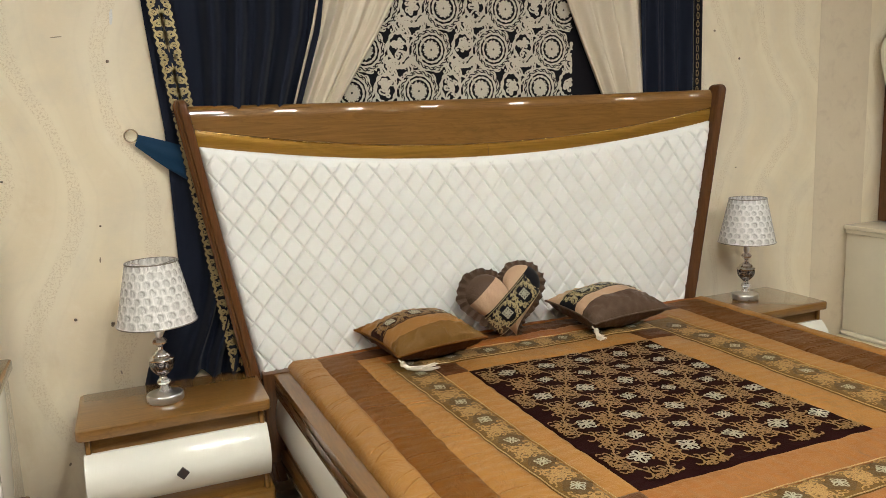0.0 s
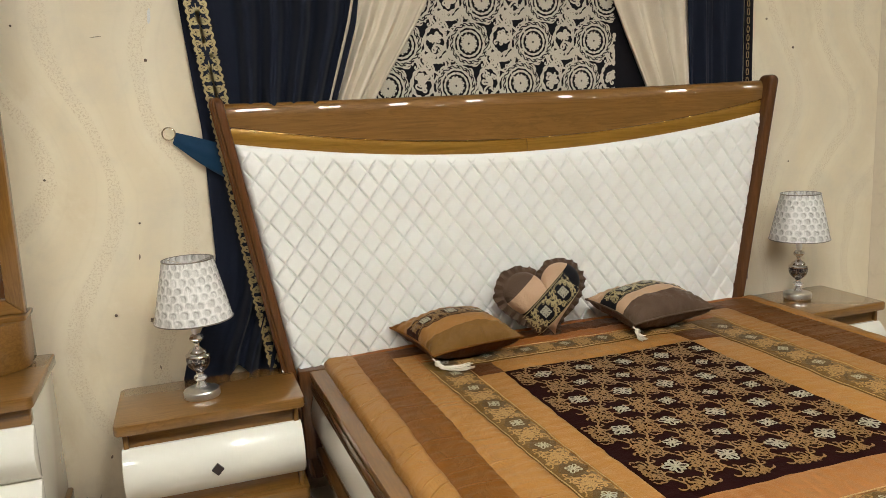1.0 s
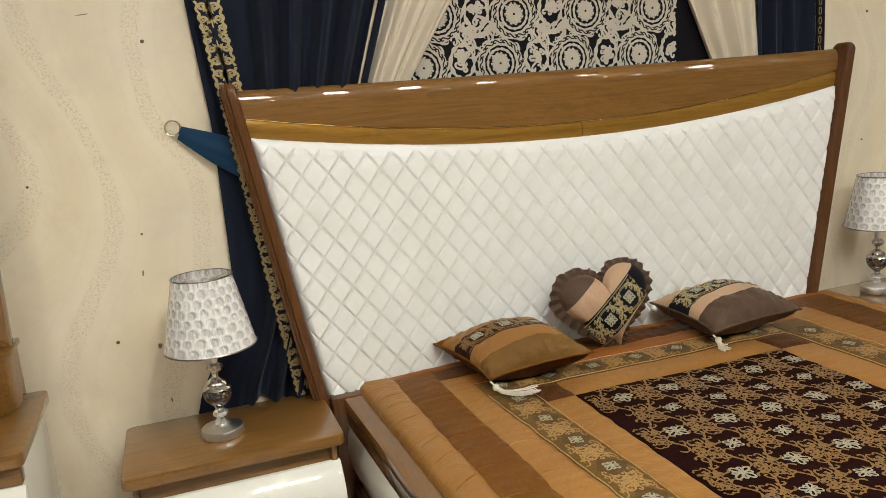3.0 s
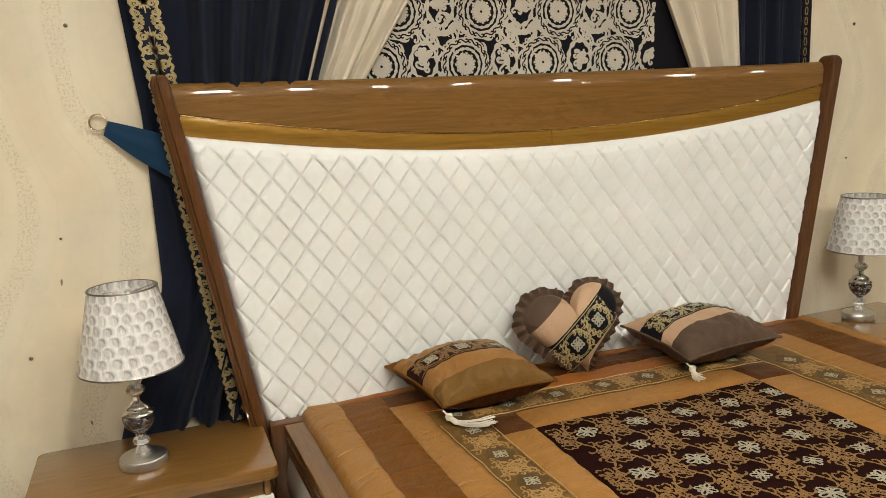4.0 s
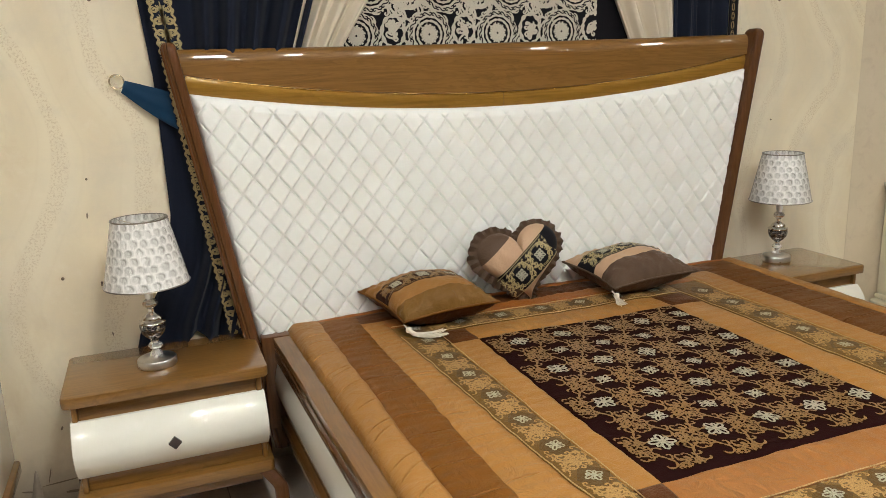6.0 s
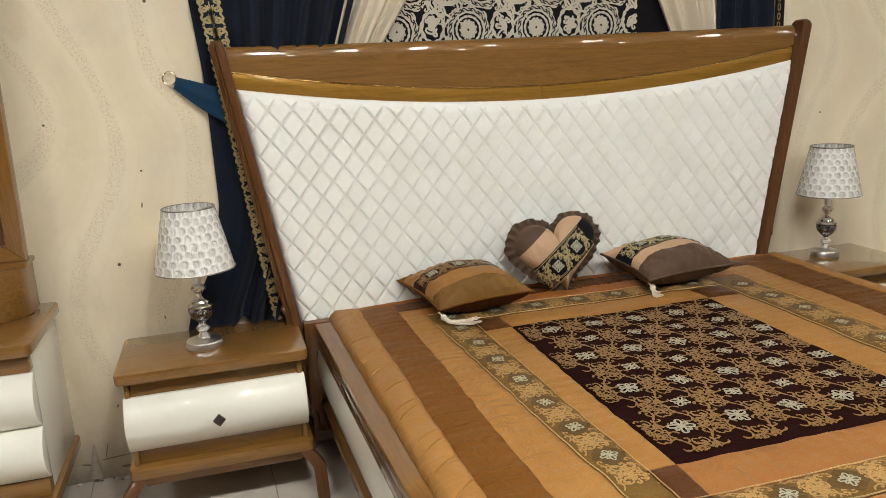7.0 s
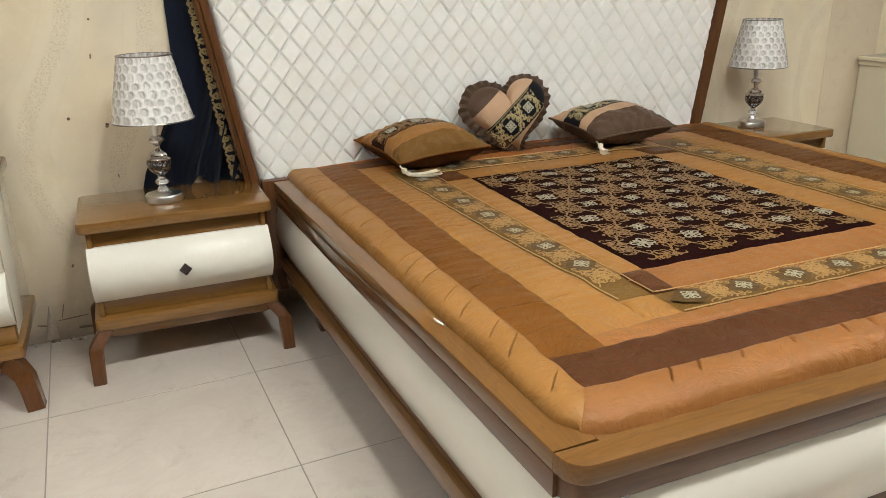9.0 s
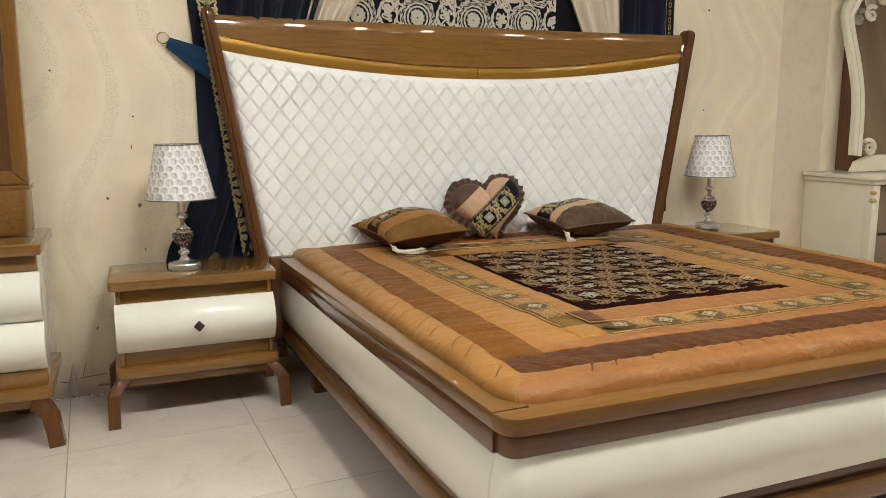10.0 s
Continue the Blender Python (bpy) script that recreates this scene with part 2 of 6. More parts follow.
def wallpaper(name):
    """Cream paper with wavy upright bands of stipple, old damp marks low down."""
    m, nt, b = start(name)
    v = coords(nt)
    x, y, z = axes(nt, v)
    sway = noise_of(nt, coords(nt, (1.3, 1.3, 1.15)), 1.0, 2, 0.4)
    u = calc(nt, "ADD", calc(nt, "MULTIPLY", x, 3.6), calc(nt, "MULTIPLY", calc(nt, "SINE", calc(nt, "MULTIPLY_ADD", z, 6.2, calc(nt, "MULTIPLY", x, 1.7))), 0.26))
    u = calc(nt, "ADD", u, calc(nt, "MULTIPLY", sway, 2.3))
    saw = calc(nt, "ABSOLUTE", calc(nt, "SUBTRACT", calc(nt, "FRACT", u), 0.5))
    band = ramp(nt, saw, [(0.0, 1.0), (0.085, 1.0), (0.115, 0.0), (1.0, 0.0)])
    wide = ramp(nt, saw, [(0.16, 0.0), (0.42, 1.0)])
    line = ramp(nt, saw, [(0.24, 0.0), (0.27, 1.0), (0.30, 0.0)])
    dots = noise_of(nt, v, 150.0, 2, 0.7)
    spots = ramp(nt, dots, [(0.5, 0.0), (0.62, 1.0)])
    paper = noise_of(nt, v, 2.0, 5, 0.6)
    c = blend(nt, ramp(nt, paper, [(0.3, 0.0), (0.75, 1.0)]), (0.865, 0.765, 0.57), (0.81, 0.705, 0.51))
    c = blend(nt, calc(nt, "MULTIPLY", wide, 0.32), c, (0.69, 0.555, 0.36))
    c = blend(nt, calc(nt, "MULTIPLY", line, 0.06), c, (0.52, 0.40, 0.24))
    c = blend(nt, calc(nt, "MULTIPLY", band, 0.05), c, (0.72, 0.60, 0.42))
    c = blend(nt, calc(nt, "MULTIPLY", calc(nt, "MULTIPLY", band, spots), 0.42), c, (0.50, 0.35, 0.18))
    worn = noise_of(nt, coords(nt, (1.6, 1.6, 1.0), (3, 1, 7)), 1.3, 5, 0.62, 0.9)
    c = blend(nt, ramp(nt, worn, [(0.42, 0.0), (0.66, 0.32)]), c, (0.69, 0.63, 0.53))
    grime = noise_of(nt, v, 5.5, 7, 0.68, 0.3)
    c = blend(nt, ramp(nt, grime, [(0.50, 0.0), (0.68, 0.4)]), c, (0.66, 0.585, 0.455))
    c = blend(nt, ramp(nt, grime, [(0.30, 0.35), (0.42, 0.0)]), c, (0.90, 0.82, 0.67))
    old = noise_of(nt, coords(nt, (3, 3, 1.4)), 1.5, 6, 0.65, 0.5)
    c = blend(nt, ramp(nt, old, [(0.58, 0.0), (0.72, 0.3)]), c, (0.58, 0.43, 0.23))
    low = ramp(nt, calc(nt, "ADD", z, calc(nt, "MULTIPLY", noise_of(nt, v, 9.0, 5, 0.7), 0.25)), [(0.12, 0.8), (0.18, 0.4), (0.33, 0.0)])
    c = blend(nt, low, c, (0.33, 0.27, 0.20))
    put(nt, b.inputs["Base Color"], c)
    put(nt, b.inputs["Roughness"], calc(nt, "MULTIPLY_ADD", band, 0.15, 0.42))
    relief(nt, b, calc(nt, "ADD", calc(nt, "MULTIPLY", dots, band), calc(nt, "MULTIPLY", paper, 2.0)), 0.25, 0.0015)
    return m


def marble_tile(name):
    m, nt, b = start(name)
    info = nt.nodes.new("ShaderNodeObjectInfo")
    v = coords(nt)
    cloud = noise_of(nt, v, 2.2, 6, 0.62, 0.8)
    vein = noise_of(nt, v, 4.5, 6, 0.7, 1.6)
    c = blend(nt, ramp(nt, cloud, [(0.3, 0.0), (0.7, 1.0)]), (0.57, 0.50, 0.43), (0.66, 0.59, 0.51))
    c = blend(nt, ramp(nt, vein, [(0.44, 0.0), (0.5, 0.12), (0.56, 0.0)]), c, (0.43, 0.36, 0.30))
    c = blend(nt, calc(nt, "MULTIPLY", info.outputs["Random"], 0.25), c, (0.53, 0.48, 0.42))
    put(nt, b.inputs["Base Color"], c)
    soil = noise_of(nt, v, 7.0, 6, 0.7, 0.6)
    c = blend(nt, ramp(nt, soil, [(0.56, 0.0), (0.74, 0.4)]), c, (0.36, 0.30, 0.24))
    put(nt, b.inputs["Base Color"], c)
    dust = noise_of(nt, v, 14.0, 5, 0.65)
    put(nt, b.inputs["Roughness"], calc(nt, "MULTIPLY_ADD", dust, 0.22, 0.10))
    return m


OAK = (0.210, 0.100, 0.022)
WALNUT = (0.110, 0.042, 0.013)
wood_x, wood_y, wood_z = wood("oak_x", OAK, "x"), wood("oak_y", OAK, "y"), wood("oak_z", OAK, "z")
dark_x, dark_y, dark_z = wood("walnut_x", WALNUT, "x", coat=1.45), wood("walnut_y", WALNUT, "y", coat=1.45), wood("walnut_z", WALNUT, "z", coat=1.45)
RAIL = (0.166, 0.075, 0.0175)
rail_x, rail_y = wood("rail_oak_x", RAIL, "x", coat=1.38), wood("rail_oak_y", RAIL, "y", coat=1.38)
gold_band = wood("gold_band", (0.37, 0.192, 0.029), "x", 0.18, 0.22)
gold_band.node_tree.nodes["Principled BSDF"].inputs["Metallic"].default_value = 0.5
gold_band.node_tree.nodes["Principled BSDF"].inputs["Roughness"].default_value = 0.3
gilt = metal("gilt_strip", (0.85, 0.56, 0.16), 0.22)
white_gloss = lacquer("white_gloss", (0.78, 0.755, 0.665))
cream_gloss = lacquer("cream_gloss", (0.76, 0.70, 0.55), 0.25, 0.25)
black_stone = lacquer("black_stone", (0.03, 0.02, 0.02), 0.1)
chrome = metal("chrome", (0.82, 0.80, 0.78), 0.10)
silver = metal("brushed_silver", (0.78, 0.77, 0.75), 0.30)
paper_wall = wallpaper("wallpaper")
plain_wall = fabric("plain_plaster", (0.34, 0.29, 0.22), 0.8, 0.0, 220.0, 0.2)
ceiling_paint = fabric("ceiling_paint", (0.55, 0.53, 0.49), 0.9, 0.0, 160.0, 0.1)
tile_mat = marble_tile("porcelain_tile")
grout_mat = fabric("grout", (0.33, 0.29, 0.25), 0.9, 0.0, 300.0, 0.3)
navy = fabric("navy_cloth", (0.0115, 0.0155, 0.0290), 0.75, 0.05, 700.0)
teal = fabric("tieback_cloth", (0.009, 0.042, 0.095), 0.6, 0.12, 500.0)
ecru = fabric("ecru_cloth", (0.68, 0.60, 0.47), 0.8, 0.1, 600.0)
black_cloth = fabric("black_cloth", (0.008, 0.0075, 0.010), 0.75, 0.03, 600.0)
gold_silk = silk("gold_silk", (0.282, 0.130, 0.031), (0.335, 0.160, 0.042))
orange_silk = silk("orange_silk", (0.268, 0.086, 0.016), (0.305, 0.106, 0.023), run="y")
amber_silk = silk("amber_silk", (0.245, 0.098, 0.026), (0.285, 0.120, 0.034), run="y")
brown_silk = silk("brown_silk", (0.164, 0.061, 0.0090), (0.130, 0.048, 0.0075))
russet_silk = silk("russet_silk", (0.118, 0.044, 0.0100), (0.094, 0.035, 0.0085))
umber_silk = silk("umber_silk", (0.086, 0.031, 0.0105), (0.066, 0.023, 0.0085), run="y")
olive_silk = silk("olive_silk", (0.128, 0.068, 0.0165), (0.152, 0.082, 0.021))
plum_velvet = silk("plum_velvet", (0.0135, 0.0042, 0.0040), (0.018, 0.0055, 0.0052), sheen=0.0, rough=0.8)
gold_thread = thread("gold_thread", (0.265, 0.142, 0.044), 0.25, 0.45)
pale_thread = thread("pale_thread", (0.46, 0.435, 0.335), 0.3, 0.42)
beige_silk = silk("beige_silk", (0.47, 0.30, 0.185), (0.54, 0.36, 0.225))
taupe_silk = silk("taupe_silk", (0.084, 0.052, 0.034), (0.118, 0.075, 0.050))
cotton = fabric("ivory_cotton", (0.75, 0.68, 0.55), 0.8, 0.4, 400.0)

# ---- room ----
XL, XR, YB, H = -4.2, 4.8, -6.4, 2.77
T = 0.15
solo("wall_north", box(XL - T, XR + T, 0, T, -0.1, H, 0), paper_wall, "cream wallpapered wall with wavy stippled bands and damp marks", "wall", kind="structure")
solo("wall_south", box(XL - T, XR + T, YB - T, YB, -0.1, H, 0), plain_wall, "plain beige plastered shop wall", "wall", kind="structure")
solo("wall_west", box(XL - T, XL, YB, 0, -0.1, H, 0), plain_wall, "plain beige plastered side wall", "wall", kind="structure")
solo("wall_east", box(XR, XR + T, YB, 0, -0.1, H, 0), plain_wall, "plain beige plastered side wall", "wall", kind="structure")
solo("ceiling", box(XL - T, XR + T, YB - T, T, H, H + 0.12, 0), ceiling_paint, "off-white painted ceiling", "ceiling", kind="structure")
floor = solo("floor", box(XL, XR, YB, 0, -0.1, -0.002, 0), grout_mat, "pale glossy porcelain tile floor with thin joints", "floor", kind="structure")

def glowing(name, strength):
    m, nt, b = start(name)
    b.inputs["Base Color"].default_value = (0.9, 0.9, 0.9, 1)
    b.inputs["Emission Color"].default_value = (0.97, 0.97, 0.915, 1)
    b.inputs["Emission Strength"].default_value = strength
    return m


GLOWS = {g: glowing("panel_glow", g) for g in sorted({row[4] for row in PANELS})}


def ceiling_panel(x, y, w, d, glow):
    lamp = thing("ceiling_light", (x, y, H), "small white ceiling light panel, switched on; leftmost three are added fill", "ceiling light", "ceiling lights")
    part("diffuser", box(x - w / 2, x + w / 2, y - d / 2, y + d / 2, H - 0.018, H - 0.010, 0), GLOWS[glow], lamp, "glowing diffuser", smooth=0)
    for xa, xb, ya, yb in ((-w / 2 - 0.02, w / 2 + 0.02, -d / 2 - 0.02, -d / 2), (-w / 2 - 0.02, w / 2 + 0.02, d / 2, d / 2 + 0.02), (-w / 2 - 0.02, -w / 2, -d / 2, d / 2), (w / 2, w / 2 + 0.02, -d / 2, d / 2)):
        part("rim", box(x + xa, x + xb, y + ya, y + yb, H - 0.02, H, 0.002), ceiling_paint, lamp)


for row in PANELS:
    ceiling_panel(*row)

# ---- bed ----
HEAD, FOOT = -0.15, -2.022
WH, WF = 0.902, 0.838


def half_width(y):
    return WH + (WF - WH) * (y - HEAD) / (FOOT - HEAD)


bed = thing("bed", (0, -1.0, 0), "oak veneer double bed with white panels and quilted headboard", "bed")


def plain_section(o0, o1, z0, z1, r=0.006):
    return [(o0, z0), (o1 - r, z0), (o1 - 0.3 * r, z0 + 0.3 * r), (o1, z0 + r), (o1, z1 - r), (o1 - 0.3 * r, z1 - 0.3 * r), (o1 - r, z1), (o0, z1)]


def bulged_section(o0, o1, z0, z1, swell, n=12):
    pts = [(o0, z0)]
    for i in range(n + 1):
        a = i / n
        pts.append((o1 + swell * math.sin(math.pi * a) ** 0.9, z0 + (z1 - z0) * a))
    return pts + [(o0, z1)]


RC = 0.040
JOINT = FOOT + 0.052


def foot_path(inset=0.0):
    """Round the foot from the joint on one side to the joint on the other."""
    pts = []
    xl = -half_width(FOOT)
    pts.append((-half_width(JOINT), JOINT, 0))
    for i in range(1, 7):
        a = radians(180 + 90 * i / 6)
        pts.append((xl + RC + RC * math.cos(a), FOOT + RC + RC * math.sin(a), 0))
    right = [(-x, y, z) for x, y, z in pts[::-1]]
    return pts + [(0, FOOT, 0)] + right


left_side = [(-half_width(HEAD), HEAD, 0), (-half_width(JOINT + 0.001), JOINT + 0.001, 0)]
right_side = [(-x, y, z) for x, y, z in left_side[::-1]]
CAP = plain_section(-0.078, 0.0, 0.482, 0.518, 0.0035)
UNDER = {"side_rail": plain_section(-0.04, -0.001, 0.436, 0.4815, 0.001), "foot_rail": plain_section(-0.04, -0.010, 0.436, 0.4815, 0.001)}
BULGE = bulged_section(-0.04, -0.010, 0.262, 0.4355, 0.017)
GROOVE = plain_section(-0.04, -0.016, 0.230, 0.2615, 0.002)
BASE = plain_section(-0.04, 0.000, 0.172, 0.2295, 0.007)


def foot_cap():
    """The rail cap across the foot, with rounded outer corners and let in between the side caps."""
    outer = [(x, y) for x, y, z in foot_path()]
    xi = half_width(JOINT) - 0.079
    return prism(outer + [(xi, JOINT), (xi, JOINT + 0.03), (-xi, JOINT + 0.03), (-xi, JOINT)], "z", 0.482, 0.518, 0.0035)


for nm, route, woods in (("side_rail", left_side, (rail_y, dark_y)), ("foot_rail", foot_path(), (rail_x, dark_x)), ("side_rail", right_side, (rail_y, dark_y))):
    rail = part(nm, foot_cap() if nm == "foot_rail" else sweep(CAP, route), woods[0], bed, "golden oak rail cap")
    part("lower_rail", sweep(UNDER[nm], route), woods[1], rail, "darker wood band")
    part("side_panel" if nm == "side_rail" else "foot_panel", sweep(BULGE, route), white_gloss, bed, "swelling gloss white panel")
    part("groove_strip", sweep(GROOVE, route), woods[1], bed)
    part("base_rail", sweep(BASE, route), woods[0], bed)
for lx, ly in ((-0.7, -1.7), (0.7, -1.7), (-0.78, -0.3), (0.78, -0.3), (0, -1.0)):
    part("leg", box(lx - 0.04, lx + 0.04, ly - 0.04, ly + 0.04, 0, 0.2, 0.004), dark_z, bed)
part("slat_base", prism([(-half_width(HEAD) + 0.05, HEAD), (half_width(HEAD) - 0.05, HEAD), (half_width(FOOT) - 0.05, FOOT + 0.06), (-half_width(FOOT) + 0.05, FOOT + 0.06)], "z", 0.19, 0.24), dark_x, bed)


def white_top(x):
    return 1.240 + 0.094 * (x / 1.075) ** 2


def gold_top(x):
    return 1.291 + 0.098 * (x / 1.085) ** 2


def inner_x(z):
    return 0.948 + (z - 0.53) * (1.081 - 0.948) / (1.326 - 0.53)


DW, DH = 0.0792, 0.1005


def quilted(a, b):
    zt_mid = 0.40 + b * 0.836
    x = (2 * a - 1) * inner_x(zt_mid)
    z = 0.40 + b * (white_top(x) - 0.40)
    x = (2 * a - 1) * inner_x(z)
    u, w = x / DW + z / DH, x / DW - z / DH
    k = 1 / math.hypot(1 / DW, 1 / DH)
    du, dw = abs(u - round(u)) * k, abs(w - round(w)) * k
    h = 0.0125 * (1 - math.exp(-(du / 0.0032) ** 1.6)) * (1 - math.exp(-(dw / 0.0032) ** 1.6))
    h += 0.0012 * (abs(math.sin(math.pi * u)) * abs(math.sin(math.pi * w))) ** 0.6
    edge = min(1.0, (1 - b) / 0.026, a / 0.010, (1 - a) / 0.010)
    h *= min(1.0, max(0.0, ((1 - b) - 0.020) / 0.02))
    roll = 0.023 * math.sqrt(max(0.0, 1 - (1 - edge) ** 2))
    wob = 0.0030 * noise.noise(Vector((x * 9, z * 9, 3.0))) + 0.0016 * noise.noise(Vector((x * 38, z * 38, 7.0))) + 0.0005 * noise.noise(Vector((x * 95, z * 95, 1.0)))
    return (x, -0.080 - h * edge - roll - wob, z)


velvet, nt, b = start("white_velvet")
fuzz = noise_of(nt, coords(nt), 160.0, 3, 0.6)
soil = noise_of(nt, coords(nt), 8.0, 4, 0.6)
c = blend(nt, ramp(nt, soil, [(0.40, 0.0), (0.72, 0.5)]), (0.86, 0.865, 0.825), (0.79, 0.775, 0.71))
put(nt, b.inputs["Base Color"], c)
b.inputs["Roughness"].default_value = 0.55
b.inputs["Sheen Weight"].default_value = 0.18
b.inputs["Sheen Roughness"].default_value = 0.4
b.inputs["Coat Weight"].default_value = 0.5
b.inputs["Coat Roughness"].default_value = 0.5
relief(nt, b, fuzz, 0.2, 0.0006)
head = part("headboard", grid(1000, 360, quilted), velvet, bed, "white diamond-quilted padded headboard panel", smooth=70)
part("back_board", prism([(-0.93, 0.2), (0.93, 0.2), (1.08, 1.30), (1.08, 1.40), (-1.08, 1.40), (-1.08, 1.30)], "y", -0.055, -0.035), dark_x, head)


for s in (-1, 1):
    def half_band(a, b, s=s):
        x = s * (0.0012 + a * 1.086)
        return (x, -0.082 - 0.004 * math.sin(math.pi * (0.12 + 0.80 * b)), white_top(x) - 0.004 + (gold_top(x) - white_top(x) - 0.001) * b)
    part("gold_fascia", slab(30, 10, half_band, (0, 0.03, 0)), gold_band, head, "golden satin veneer strip with a centre joint")


part("gilt_line", tube([(x, -0.0885, gold_top(x) - 0.003) for x in np.linspace(-1.088, 1.088, 80)], 0.0012, 8), gilt, head, "thin gilt line")


def top_rail_f(a, b):
    """Flat face that rolls over backwards at the top."""
    x = (2 * a - 1) * 1.10
    z0, z1 = gold_top(x), 1.465 + 0.006 * (x / 1.1) ** 2
    za = z1 - 0.048
    if b < 0.25:
        q = b / 0.25
        return (x, -0.0885 + 0.0035 * q, z0 + (za - z0) * q)
    if b < 0.7:
        t = radians(3 + 20 * (b - 0.25) / 0.45)
        return (x, -0.0850 + 0.095 * (math.cos(radians(3)) - math.cos(t)), za + 0.095 * (math.sin(t) - math.sin(radians(3))))
    t = radians(23 + 137 * (b - 0.7) / 0.3)
    s, c = math.sin(radians(23)), math.cos(radians(23))
    return (x, -0.0850 + 0.095 * (math.cos(radians(3)) - c) + 0.020 * (c - math.cos(t)), za + 0.095 * (s - math.sin(radians(3))) + 0.020 * (math.sin(t) - s))


part("top_rail", slab(60, 40, top_rail_f, (0, 0.012, -0.004)), wood_x, head, "glossy oak top rail rolled over at the top")


def post_section():
    """Rounded post with two grooves down its outer and front faces; (across, depth)."""
    pts = []
    n = 40
    for i in range(n):
        a = 2 * math.pi * i / n
        c, s = math.cos(a), math.sin(a)
        r = (abs(c) ** 5 + abs(s) ** 5) ** (-1 / 5)
        x, y = r * c, r * s
        g = 0.0
        for ga in (228, 250):
            d = abs(math.degrees(a) - ga)
            if d < 9:
                g = max(g, 0.17 * math.cos(d / 9 * math.pi / 2))
        pts.append((x * 0.0245 * (1 - g), y * 0.040 * (1 - g)))
    return pts


def post(s):
    bm = bmesh.new()
    rings = []
    sec = post_section()
    steps = [i / 24 for i in range(25)]
    for t in steps:
        z = 0.10 + t * 1.362
        x = s * (inner_x(z) + 0.0235)
        rings.append([bm.verts.new((x - s * px, -0.086 + py, z)) for px, py in sec])
    z = 1.462
    for k in range(1, 5):
        a = math.pi / 2 * k / 4
        sc = 0.35 + 0.65 * math.cos(a)
        x = s * (inner_x(z) + 0.0235)
        rings.append([bm.verts.new((x - s * px * sc, -0.086 + py * sc, z + 0.026 * math.sin(a))) for px, py in sec])
    n = len(sec)
    for p, q in zip(rings, rings[1:]):
        for i in range(n):
            bm.faces.new((p[i], p[(i + 1) % n], q[(i + 1) % n], q[i]))
    bm.faces.new(rings[0])
    bm.faces.new(rings[-1])
    bmesh.ops.recalc_face_normals(bm, faces=bm.faces[:])
    return bm


for s in (-1, 1):
    part("post", post(s), dark_z, head, "reddish-brown reeded side post leaning outwards", smooth=28)
for s in (-1, 1):
    part("corner_block", box(min(s * 0.835, s * 0.940), max(s * 0.835, s * 0.940), -0.150, -0.092, 0.19, 0.5225, 0.004), dark_z, bed, "brown block between rail and headboard")
part("mattress", prism([(-0.88, -0.11), (0.90, -0.11), (0.77, -1.93), (-0.755, -1.93)], "z", 0.243, 0.485, 0.02), cotton, bed)

# ---- bedspread ----
spread = thing("bedspread", (0.03, -1.0, 0.5), "gold, brown and plum patchwork silk bedspread with embroidered borders", "bedspread")


def left_edge(y):
    return -0.850 + (y + 0.10) / -1.85 * 0.050


def right_edge(y):
    return 1.062 - (y + 0.10) / -1.85 * 0.03


def quilt_z(x, y):
    dx, dy = min(x - left_edge(y), right_edge(y) - x), min(y + 1.965, -0.085 - y)
    d = max(0.0, min(dx, dy))
    if dx < 0.08 and y < -1.8 and dy < 0.08:
        d = max(0.0, 0.08 - math.hypot(0.08 - dx, 0.08 - dy))
    t = min(1.0, d / 0.062)
    z = 0.514 + 0.037 * math.sqrt(max(0.0, 1 - (1 - t) ** 2))
    z += 0.005 * noise.noise(Vector((x * 3.1, y * 3.1, 0.0))) + 0.0026 * noise.noise(Vector((x * 14, y * 14, 5.0)))
    return z


def warp(x, y):
    """The slight wander of hand-sewn seams."""
    return (x + 0.0042 * noise.noise(Vector((x * 5, y * 19, 3.0))), y + 0.0042 * noise.noise(Vector((x * 19, y * 5, 9.0))))


